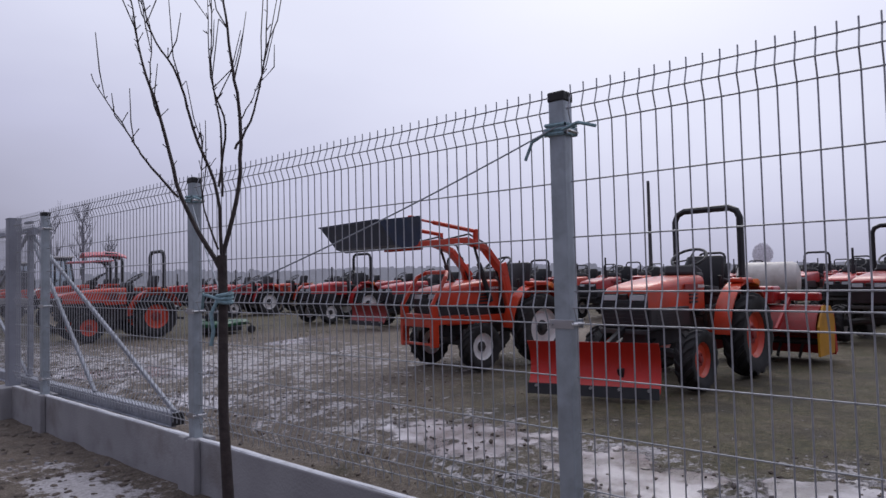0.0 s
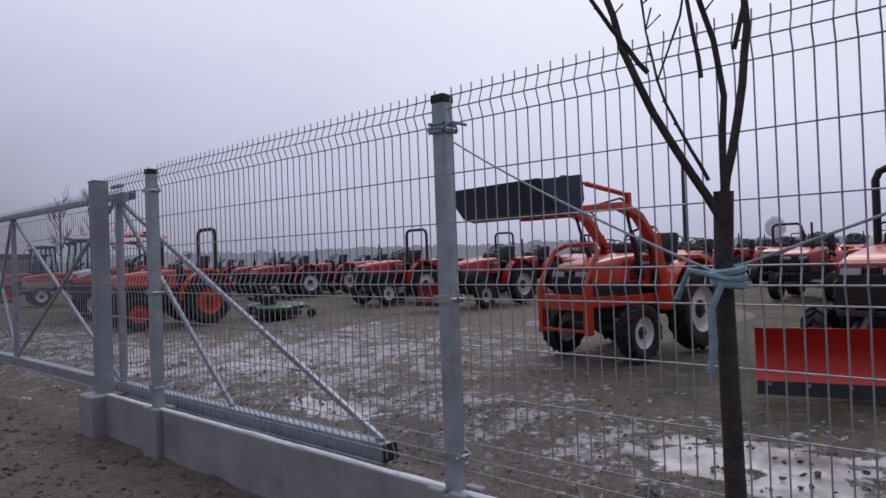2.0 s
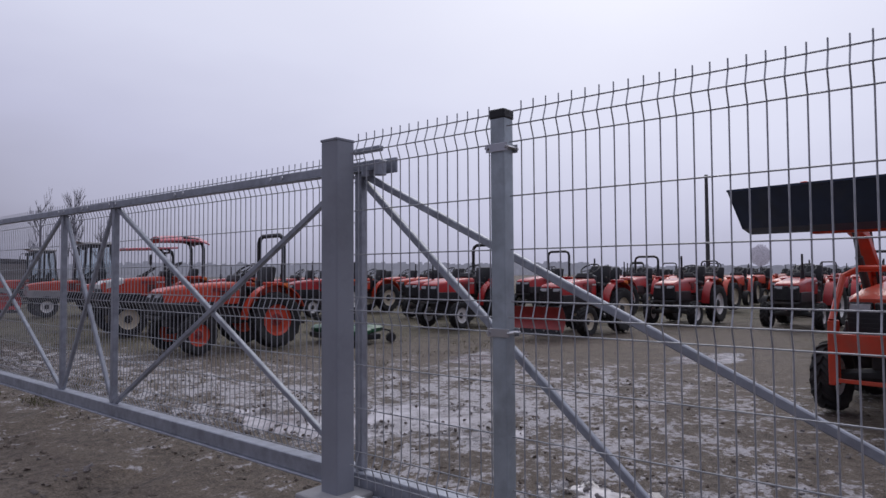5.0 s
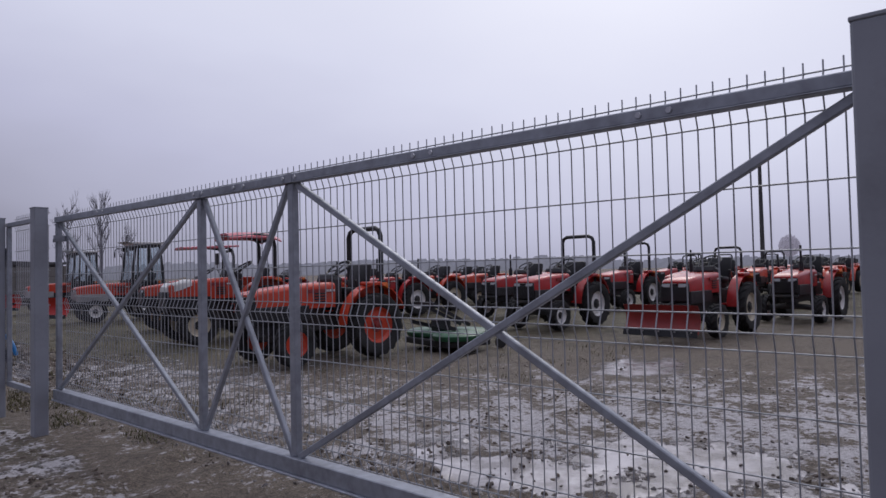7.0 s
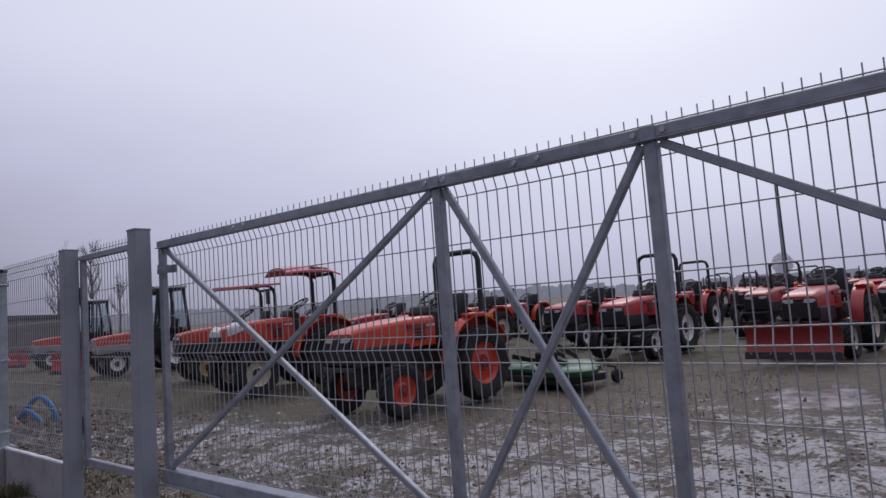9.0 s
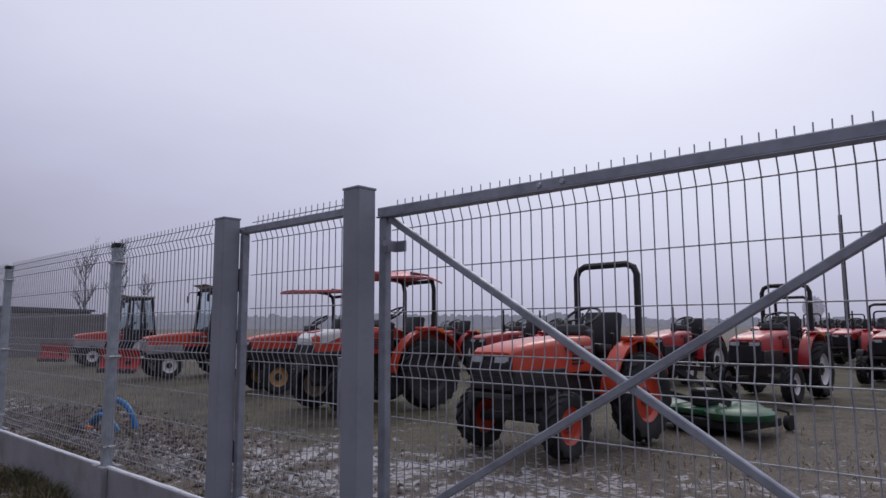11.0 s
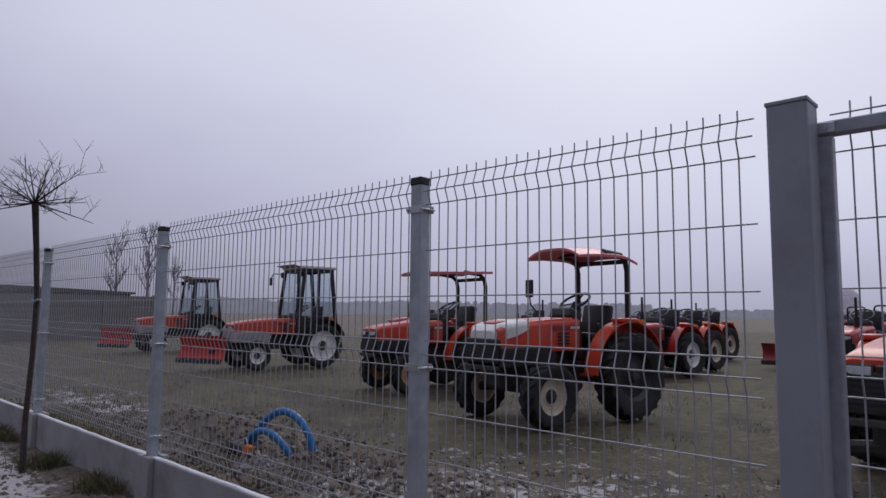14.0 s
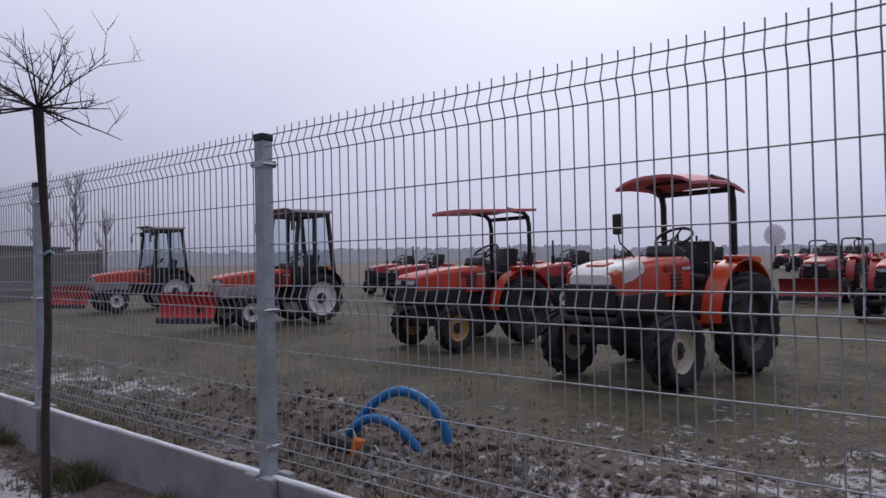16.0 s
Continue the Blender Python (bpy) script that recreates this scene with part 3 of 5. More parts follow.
        part("fender", bm, fender, T, smooth=True)
    bm = bmesh.new()
    for s in (-1, 1):
        beam(bm, (0.1, s * 0.16, 0.42), (0.72, s * 0.28, 0.36), 0.03, 0.05)
        beam(bm, (0.15, s * 0.18, 0.86), (0.42, s * 0.22, 0.84), 0.03, 0.05)
        tube(bm, [(0.42, s * 0.22, 0.84), (0.52, s * 0.25, 0.38)], 0.016, 6)
    beam(bm, (0.15, 0, 0.72), (0.6, 0, 0.70), 0.03, 0.03)
    part("hitch", bm, M_CHASSIS, T)
    if fine:
        for s in (-1, 1):
            bm = bmesh.new()
            tube(bm, [(-0.1, s * 0.27, 0.8), (-0.16, s * 0.3, 1.06)], 0.011, 6)
            tube(bm, [(-0.16, s * 0.3, 1.05), (-0.165, s * 0.302, 1.09)], 0.022, 6)
            part("lever", bm, M_BLACK, T)
        for s in (-1, 1):
            bm = bmesh.new()
            box(bm, (0.20, s * tr, 2 * Rr + 0.10), (0.07, 0.12, 0.07), (0, 30, 0), 0.012)
            part("tail_light", bm, M_ORPLASTIC, T, "orange tail light")
    if rops:
        bm = bmesh.new()
        x0, w, h = 0.24, 0.385, rops
        pts = [(x0, -w, 0.62), (x0, -w, h - 0.12), (x0, -w + 0.035, h - 0.04), (x0, -w + 0.12, h), (x0, w - 0.12, h), (x0, w - 0.035, h - 0.04), (x0, w, h - 0.12), (x0, w, 0.62)]
        tube(bm, pts, 0.038, 8)
        for s in (-1, 1):
            box(bm, (x0, s * w, 1.02), (0.10, 0.09, 0.12), bevel=0.01)
        part("roll_bar", bm, M_BLACK, T, "black tubular roll bar", smooth=True)
    if canopy:
        bm = bmesh.new()
        x0, w = 0.24, 0.40
        for s in (-1, 1):
            tube(bm, [(x0, s * w, 0.62), (x0, s * w, roof - 0.26), (x0 - 0.03, s * w, roof - 0.14), (x0 - 0.12, s * w, roof - 0.07), (x0 - 0.4, s * w * 0.95, roof - 0.04)], 0.034, 8)
        tube(bm, [(x0 - 0.02, -w, roof - 0.14), (x0 - 0.02, w, roof - 0.14)], 0.03, 8)
        tube(bm, [(x0 - 0.36, -w, roof - 0.045), (x0 - 0.36, w, roof - 0.045)], 0.02, 6)
        part("canopy_post", bm, M_BLACK, T, "black bent tube posts", smooth=True)
        bm = bmesh.new()
        xa, xb, W = (-0.62, 0.34, 0.48) if canopy == "curved" else (-0.86, 0.36, 0.46)
        nx, ny = 10, 8
        grid = []
        for layer in (0, 1):
            g = []
            for i in range(nx + 1):
                row = []
                for j in range(ny + 1):
                    u, v = i / nx, j / ny * 2 - 1
                    if canopy == "curved":
                        z = roof + 0.02 - 0.10 * abs(v) ** 3 - 0.13 * max(0, u - 0.72) ** 1.5 * 4 - 0.10 * max(0, 0.35 - u) ** 1.3
                        hw = W * (1 - 0.10 * (1 - u))
                    else:
                        z = roof - 0.02 - 0.02 * abs(v) ** 4 + 0.05 * (u - 0.5)
                        hw = W * 0.95
                    row.append(bm.verts.new((xa + (xb - xa) * u, v * hw, z - layer * (0.03 if canopy == "curved" else 0.04))))
                g.append(row)
            grid.append(g)
        for i in range(nx):
            for j in range(ny):
                bm.faces.new((grid[0][i][j], grid[0][i + 1][j], grid[0][i + 1][j + 1], grid[0][i][j + 1]))
                bm.faces.new((grid[1][i][j], grid[1][i][j + 1], grid[1][i + 1][j + 1], grid[1][i + 1][j]))
        ring = [(i, 0) for i in range(nx)] + [(nx, j) for j in range(ny)] + [(i, ny) for i in range(nx, 0, -1)] + [(0, j) for j in range(ny, 0, -1)]
        for a, b in zip(ring, ring[1:] + ring[:1]):
            bm.faces.new((grid[0][a[0]][a[1]], grid[0][b[0]][b[1]], grid[1][b[0]][b[1]], grid[1][a[0]][a[1]]))
        part("canopy", bm, M_PINK, T, "red plastic sun canopy", smooth=True)
    if cab:
        r2 = roof
        bm = bmesh.new()
        for s in (-1, 1):
            w = 0.50
            pts = [(-0.58, s * w, 0.62), (-0.52, s * w, 1.15), (-0.42, s * w * 0.95, r2 - 0.08)]
            for a, b in zip(pts, pts[1:]):
                beam(bm, a, b, 0.06, 0.06, (0, 1, 0))
            beam(bm, (-0.10, s * w, 1.0), (-0.08, s * w * 0.95, r2 - 0.08), 0.05, 0.06, (0, 1, 0))
            beam(bm, (0.34, s * w, 0.95), (0.23, s * w * 0.95, r2 - 0.08), 0.06, 0.07, (0, 1, 0))
            beam(bm, (-0.54, s * w, 1.02), (0.34, s * w, 1.06), 0.05, 0.06)
            beam(bm, (-0.58, s * w, 0.62), (-0.2, s * w, 0.62), 0.05, 0.06)
            beam(bm, (-0.44, s * w * 0.95, r2 - 0.08), (0.26, s * w * 0.95, r2 - 0.08), 0.06, 0.07)
        for x, z in ((-0.42, r2 - 0.08), (0.24, r2 - 0.08), (0.34, 0.98), (-0.54, 1.08)):
            beam(bm, (x, -0.5, z), (x, 0.5, z), 0.06, 0.06)
        part("cab_frame", bm, M_BLACK, T, "black steel cab frame")
        bm = bmesh.new()
        box(bm, (-0.08, 0, r2 - 0.01), (0.82, 1.04, 0.075), bevel=0.03)
        part("cab_roof", bm, M_WHITE, T, "white cab roof", smooth=True)
        bm = bmesh.new()
        beam(bm, (-0.46, 0, r2 - 0.01), (-0.66, 0, r2 + 0.035), 0.86, 0.02, (0, 0, 1), 0.006)
        part("sun_visor", bm, M_GREY, T)
        for s in (-1, 1):
            bm = bmesh.new()
            box(bm, (-0.50, s * 0.40, r2 - 0.16), (0.10, 0.12, 0.12), bevel=0.02)
            part("work_lamp", bm, M_BLACK, T)
        for s in (-1, 1):
            for x0, x1, q in ((-0.50, -0.12, 1), (-0.06, 0.26, 2)):
                bm = bmesh.new()
                prism(bm, [(x0, 1.07), (x1 + (0.03 if q == 2 else 0), 1.08), (x1 - 0.03, r2 - 0.12), (x0 + (0.08 if q == 1 else 0), r2 - 0.12)], s * 0.487 - 0.002, s * 0.487 + 0.002)
                part("cab_window", bm, M_GLASS, T).visible_shadow = False
            bm = bmesh.new()
            prism(bm, [(-0.54, 0.66), (-0.2, 0.66), (-0.14, 0.99), (-0.52, 0.99)], s * 0.49 - 0.004, s * 0.49 + 0.004)
            part("door_panel", bm, M_BLACK, T)
        for x0, z0, x1, z1 in ((-0.525, 1.12, -0.43, r2 - 0.12), (0.335, 1.02, 0.24, r2 - 0.12)):
            bm = bmesh.new()
            beam(bm, (x0, 0, z0), (x1, 0, z1), 0.92, 0.004, (1, 0, 0))
            part("cab_window", bm, M_GLASS, T).visible_shadow = False
        for s in (-1, 1):
            bm = bmesh.new()
            tube(bm, [(-0.44, s * 0.48, r2 - 0.14), (-0.62, s * 0.66, r2 - 0.12), (-0.66, s * 0.68, r2 - 0.2)], 0.012, 6)
            box(bm, (-0.67, s * 0.68, r2 - 0.30), (0.03, 0.11, 0.18), bevel=0.012)
            part("mirror", bm, M_BLACK, T)
    if exhaust:
        bm = bmesh.new()
        ex = xf + 0.25
        tube(bm, [(ex, -0.12, top - 0.02), (ex, -0.12, top + 0.18)], 0.045, 8)
        tube(bm, [(ex, -0.12, top + 0.18), (ex, -0.12, top + 0.52)], 0.022, 8)
        part("exhaust_pipe", bm, M_BLACK, T, "black upright exhaust")
    if canopy == "curved":
        bm = bmesh.new()
        tube(bm, [(hb - 0.05, -0.24, top), (hb - 0.08, -0.42, top + 0.12)], 0.01, 6)
        part("lamp_stalk", bm, M_BLACK, T)
        bm = bmesh.new()
        tube(bm, [(hb - 0.05, 0.24, top), (hb - 0.08, 0.42, top + 0.18), (hb - 0.08, 0.44, top + 0.3)], 0.01, 6)
        box(bm, (hb - 0.08, 0.44, top + 0.38), (0.04, 0.12, 0.22), bevel=0.015)
        part("mirror", bm, M_BLACK, T)
    if blade:
        snow_blade(T, nose_x - 0.48, *blade, blade_yaw)
    return T


def snow_blade(T, x, paint, half, h, z0, yaw):
    bm = bmesh.new()
    n = 8
    prof = []
    for k in range(n + 1):
        u = k / n
        prof.append((x - 0.06 + 0.10 * 4 * (u - 0.5) ** 2 * -1 + 0.06, z0 + h * u))
    back = [(px + 0.012, pz) for px, pz in prof[::-1]]
    prism(bm, prof + back, -half, half)
    blade_ob = part("blade", bm, paint, T, "curved steel plough blade", smooth=True)
    bm = bmesh.new()
    box(bm, (x - 0.12, 0, z0 + 0.0), (0.018, half * 2 - 0.01, 0.10), (0, 12, 0))
    part("cutting_edge", bm, M_BLACK, blade_ob, "black rubber cutting edge")
    bm = bmesh.new()
    for k in range(5):
        disc(bm, [(0.014, -0.012), (0.014, 0.012)], 8, Matrix.Translation((x - 0.130, -half * 0.85 + k * half * 0.425, z0 + 0.03)) @ Matrix.Rotation(math.pi / 2, 4, "Z"))
    part("bolt", bm, M_STEEL, blade_ob)
    bm = bmesh.new()
    for q in (-0.7, -0.25, 0.25, 0.7):
        box(bm, (x + 0.03, half * q, z0 + h * 0.5), (0.07, 0.015, h * 0.92))
    beam(bm, (x + 0.04, -half * 0.8, z0 + h * 0.45), (x + 0.04, half * 0.8, z0 + h * 0.45), 0.06, 0.08)
    part("stiffener", bm, paint, blade_ob)
    pivot = Matrix.Translation((x + 0.05, 0, 0))
    blade_ob.matrix_basis = Matrix.Translation((0, 0.08 if yaw else 0, 0)) @ pivot @ Matrix.Rotation(radians(yaw), 4, "Z") @ pivot.inverted()
    bm = bmesh.new()
    for s in (-1, 1):
        beam(bm, (x + 0.06, s * 0.18, z0 + h * 0.35), (x + 0.75, s * 0.16, 0.46), 0.05, 0.07)
    beam(bm, (x + 0.06, 0, z0 + h * 0.8), (x + 0.5, 0, 0.62), 0.04, 0.05)
    part("blade_arm", bm, M_BLACK, T)


YARD = 0.06   # the yard lies a little above the verge


def stand(T, front, rz, tf=0.5, wb=1.22):
    """Stand a tractor by the foot of its near front wheel (x, y) and its heading."""
    a = radians(rz)
    fwd, lat = Vector((-math.cos(a), -math.sin(a))), Vector((-math.sin(a), math.cos(a)))
    p = Vector(front) + lat * tf - fwd * wb
    T.matrix_basis = pose(p.x, p.y, YARD, 0, 0, rz)
    return T


# ---- ground ----
PUDDLES = [(1.75, 3.25, 0.55, 0.85), (1.62, 1.9, 0.42, 0.75), (1.85, 0.85, 0.35, 0.6), (1.35, 6.2, 0.3, 0.8), (5.6, 10.5, 1.0, 0.6), (2.2, 8.6, 0.6, 1.0),
           (1.45, 9.4, 0.4, 0.9), (7.4, 8.0, 1.0, 0.5)]


def axis(lo, a, b, hi, fine):
    near = list(np.arange(a, b, fine))
    out, step, v = [], fine, b
    while v < hi:
        out.append(v)
        step *= 1.28
        v += step
    out.append(hi)
    back, step, v = [], fine, a - fine
    while v > lo:
        back.append(v)
        step *= 1.28
        v -= step
    back.append(lo)
    return np.array(back[::-1] + near + out)


def ground_height(x, y):
    n1 = noise.noise(Vector((x * 0.9, y * 0.9, 3.1)))
    n2 = noise.noise(Vector((x * 3.1, y * 3.1, 7.7)))
    n3 = noise.noise(Vector((x * 8.0, y * 8.0, 1.3)))
    h = -0.015 + 0.012 * n1 + YARD * min(1.0, max(0.0, (x - 0.2) / 1.6))
    rough = math.exp(-((x - 1.2) / 1.6) ** 2) + 0.25
    if x < -0.1:
        rough = 0.6
    h += rough * (0.020 * n2 + 0.014 * n3)
    m = math.exp(-((x - 0.95) / 0.75) ** 2 - ((y - 18.2) / 1.9) ** 2)
    h += m * (0.09 + 0.08 * n2 + 0.06 * n3)
    m = math.exp(-((x - 0.8) / 0.5) ** 2 - ((y - 21.5) / 1.5) ** 2)
    h += m * (0.10 + 0.06 * n2)
    m = math.exp(-((x - 1.5) / 0.5) ** 2 - ((y - 20.0) / 0.9) ** 2)
    h += m * (0.13 + 0.10 * n2 + 0.06 * n3)
    # a scraped furrow along the fence
    if 0 < x < 3 and -3 < y < 13:
        d = x - (0.95 + 0.12 * math.sin(y * 0.9) + 0.08 * n1)
        h += -0.030 * math.exp(-(d / 0.10) ** 2) + 0.028 * (1 + n2) * math.exp(-((d + 0.2) / 0.10) ** 2)
    # wheel ruts through the gate
    for c in (9.2, 11.2):
        d = y - (c + 0.35 * x)
        if x < 7:
            h += -0.035 * math.exp(-(d / 0.16) ** 2) + 0.02 * math.exp(-((abs(d) - 0.3) / 0.12) ** 2)
    return h


def build_ground():
    xs, ys = axis(-900, -5.0, 9.0, 900, 0.09), axis(-900, -3.0, 26.0, 900, 0.09)
    X, Y = np.meshgrid(xs, ys, indexing="ij")
    near = (X > -7) & (X < 14) & (Y > -6) & (Y < 34)
    Z = -0.015 + YARD * np.clip((X - 0.2) / 1.6, 0, 1)
    for i, j in zip(*np.nonzero(near)):
        Z[i, j] = ground_height(X[i, j], Y[i, j])
    wet = np.zeros(X.shape)
    for px, py, rx, ry in PUDDLES:
        wet = np.maximum(wet, np.exp(-((X - px) / rx) ** 2 - ((Y - py) / ry) ** 2))
    base = -0.022 + YARD * np.clip((X - 0.2) / 1.6, 0, 1)
    Z = np.where(wet > 0.5, base + (Z - base) * 0.25, Z)
    def step(v, c, w):
        return 1 / (1 + np.exp(np.clip(-(v - c) / w, -40, 40)))

    inside = step(X, 0.0, 0.03)
    drift = np.sin(X * 0.8 + 1.3) * np.sin(Y * 0.55) + np.sin(X * 0.31 - Y * 0.42 + 0.7)
    s_in = 0.52 * np.exp(-((Y - 8.8) / 4.2) ** 2) * np.exp(-((X - 3.8) / 4.2) ** 2) + 0.20 * np.exp(-((X - 1.6) / 1.6) ** 2)
    s_in = s_in + 0.12 * np.exp(-((Y - 15.5) / 2.5) ** 2) * np.exp(-((X - 3.0) / 2.0) ** 2) + 0.06 * drift + 0.36 * np.exp(-((X - 1.2) / 0.6) ** 2 - ((Y - 22.6) / 2.0) ** 2) + 0.16 * np.exp(-((X - 0.9) / 0.7) ** 2 - ((Y - 17.6) / 1.6) ** 2)
    s_in = s_in + 0.30 * np.exp(-((X - 1.7) / 0.7) ** 2) * step(4.5, Y, 0.8) + 0.05 * np.exp(-((X - 1.7) / 1.2) ** 2 - ((Y - 15.6) / 1.2) ** 2) + 0.07 * step(X, 1.0, 0.6) * step(6.0, X, 1.0) * step(Y, 13.0, 1.0)
    s_out = 0.24 + 0.12 * drift + 1.0 * step(Y, 18.9, 0.3) * np.exp(-((X + 0.62) / 0.36) ** 2) + 0.65 * np.exp(-((X + 0.42) / 0.26) ** 2 - ((Y - 4.2) / 0.9) ** 2) + 0.10 * np.exp(-((X + 0.6) / 0.5) ** 2 - ((Y - 11.6) / 1.0) ** 2)
    snow = inside * s_in + (1 - inside) * s_out - 0.35 * step(X, 9.0, 1.2)
    g_far = np.clip(0.20 + (Y - 11.0) * 0.09 + (X - 4) * 0.04, 0.0, 0.85)
    g_near = np.clip(0.85 - np.abs(Y - 1.5) * 0.10 + (X - 3.0) * 0.10, 0.1, 0.95)
    k7 = step(Y, 6.8, 0.9)
    grass = inside * (k7 * g_far + (1 - k7) * g_near) + (1 - inside) * (0.22 + 0.15 * drift + 0.22 * step(Y, 14.0, 1.2))
    grass = grass - np.exp(-((X - 0.95) / 0.9) ** 2 - ((Y - 18.2) / 2.4) ** 2)
    grass = np.where((X > 45) | (Y > 40), grass * 0.35, grass)
    nx, ny = X.shape
    verts = np.stack([X.ravel(), Y.ravel(), Z.ravel()], 1)
    idx = np.arange(nx * ny).reshape(nx, ny)
    faces = np.stack([idx[:-1, :-1].ravel(), idx[1:, :-1].ravel(), idx[1:, 1:].ravel(), idx[:-1, 1:].ravel()], 1)
    me = bpy.data.meshes.new("ground")
    me.from_pydata(verts.tolist(), [], faces.tolist())
    for nm, a in (("wet", wet), ("snow", snow), ("grass", grass)):
        at = me.attributes.new(nm, "FLOAT", "POINT")
        at.data.foreach_set("value", a.ravel().astype(np.float32))
    me.polygons.foreach_set("use_smooth", np.ones(len(me.polygons), dtype=bool))
    me.materials.append(M_GROUND)
    return tagged(new("ground", me), "muddy field with old snow, frozen puddles and winter grass", "ground", kind="structure")


build_ground()

# ---- fence ----
PLINTH, POST_TOP = 0.29, 1.83
H_WIRES = (1.82, 1.765, 1.71, 1.516, 1.325, 1.14, 1.085, 1.03, 0.85, 0.665, 0.48, 0.425, 0.37)
FOLDS = (1.765, 1.085, 0.425)
APEX = -0.020   # folds stand out towards the street


def wire_mesh(lo=0.335, hi=1.853, r=0.0026):
    bm = bmesh.new()
    pts = [(0, 0, lo)]
    for f in FOLDS[::-1]:
        pts += [(0, 0, f - 0.055), (APEX, 0, f), (0, 0, f + 0.055)]
    pts = [p for p in pts if p[2] < hi - 0.01] + [(0, 0, hi)]
    tube(bm, pts, r, 5)
    me = bpy.data.meshes.new("vertical_wire")
    bm.to_mesh(me)
    bm.free()
    me.materials.append(M_WIRE)
    return me


WIRE = wire_mesh()
H_CACHE = {}


def h_wire(length):
    k = round(length, 3)
    if k not in H_CACHE:
        bm = bmesh.new()
        tube(bm, [(0, 0, 0), (0, k, 0)], 0.0028, 5)
        me = bpy.data.meshes.new("horizontal_wire")
        bm.to_mesh(me)
        bm.free()
        me.materials.append(M_WIRE)
        H_CACHE[k] = me
    return H_CACHE[k]


def wires(root, y0, y1, x=0.0, phase=0.0):
    n = int((y1 - y0) / 0.05)
    off = ((y1 - y0) - (n - 1) * 0.05) / 2 + phase
    for k in range(n):
        reuse("vertical_wire", WIRE, root, Matrix.Translation((x + 0.005, off + k * 0.05, 0)))
    for z in H_WIRES:
        dx = APEX if z in FOLDS else 0.0
        reuse("horizontal_wire", h_wire(y1 - y0), root, Matrix.Translation((x + dx, 0, z)))


def fence_panel(y0, y1):
    T = thing("wire_fence", "galvanised welded mesh fencing with folded wires between two posts", "fence", "stretches of wire fence", m=pose(0, y0, 0))
    wires(T, 0, y1 - y0, phase={-1: 0.022, 1: 0.015, 3: -0.020, 14: 0.013, 15: -0.011}.get(int(y0), 0.0))


def fence_post_proto():
    T = thing("fence_post", "grey galvanised square steel fence post with black cap", "fence post", "fence posts")
    bm = bmesh.new()
    box(bm, (0, 0, 0.9), (0.06, 0.06, 1.80), bevel=0.005)
    part("post", bm, M_GALV, T)
    bm = bmesh.new()
    box(bm, (0, 0, 1.812), (0.066, 0.066, 0.036), bevel=0.006)
    part("cap", bm, M_CAP, T, "black plastic cap")
    for z in (1.69, 1.03, 0.42):
        bm = bmesh.new()
        for dx in (-0.033, 0.033):
            box(bm, (dx, 0, z), (0.004, 0.092, 0.030), bevel=0.001)
        for dy in (-0.039, 0.039):
            disc(bm, [(0.007, -0.042), (0.007, 0.042)], 6, Matrix.Translation((0, dy, z)) @ Matrix.Rotation(math.pi / 2, 4, "Z"))
        part("clamp", bm, M_STEEL, T, "zinc clamp with bolts")
    return T


POSTS_A = (6.372, 3.85, 1.328, -1.194, -3.716)
POSTS_B = (15.729, 18.249, 20.769, 23.289, 25.809, 28.329)
post0 = fence_post_proto()
post0.matrix_basis = pose(0, POSTS_A[0], 0)
for y in (*POSTS_A[1:], *POSTS_B):
    copy_thing(post0, pose(0, y, 0))
for a, b in ((6.37, 7.19), (3.85, 6.372), (1.328, 3.85), (-1.194, 1.328), (-3.716, -1.194), (14.34, 15.729), (15.729, 18.249), (18.249, 20.769), (20.769, 23.289), (23.289, 25.809), (25.809, 28.329)):
    fence_panel(a + 0.035, b - 0.035)


def plinth_slab(y0, y1):
    T = thing("concrete_plinth", "grey concrete plinth slab under the fence, dusted with snow", "plinth", "plinth slabs", m=pose(0, y0, 0))
    L = y1 - y0
    bm = bmesh.new()
    box(bm, (0, L / 2, 0.12), (0.05, L, 0.33), bevel=0.008)
    part("slab", bm, M_CONC, T)
    bm = bmesh.new()
    k = max(6, int(L / 0.07))
    vs = []
    for i in range(k + 1):
        y = L * i / k
        q = 0.005 + 0.005 * noise.noise(Vector((y * 4, y0, 0)))
        w = 0.020 + 0.006 * noise.noise(Vector((y * 3, y0, 5)))
        vs.append([bm.verts.new(p) for p in ((-w, y, 0.284), (-w * 0.7, y, 0.285 + q), (w * 0.6, y, 0.285 + q), (w, y, 0.284))])
    for a, b in zip(vs, vs[1:]):
        for j in range(3):
            bm.faces.new((a[j], a[j + 1], b[j + 1], b[j]))
    part("snow_crust", bm, M_SNOW, T, "thin crust of old snow", smooth=True)


def plinth_holder(y):
    T = thing("plinth_holder", "grey concrete plinth holder at a fence post foot", "plinth holder", "plinth holders", m=pose(0, y, 0))
    bm = bmesh.new()
    for s in (-1, 1):
        box(bm, (-0.046, s * 0.055, 0.13), (0.042, 0.085, 0.33), bevel=0.007)
        box(bm, (0.052, s * 0.055, 0.13), (0.042, 0.085, 0.33), bevel=0.007)
    box(bm, (-0.052, 0, 0.12), (0.026, 0.19, 0.32), bevel=0.005)
    part("holder", bm, M_CONC, T)


for a, b in ((6.372, 7.19), (3.85, 6.372), (1.328, 3.85), (-1.194, 1.328), (-3.716, -1.194), (14.34, 15.729), (15.729, 18.249), (18.249, 20.769), (20.769, 23.289), (23.289, 25.809), (25.809, 28.329)):
    plinth_slab(a + 0.034, b - 0.034)
for y in (*POSTS_A, *POSTS_B):
    plinth_holder(y)

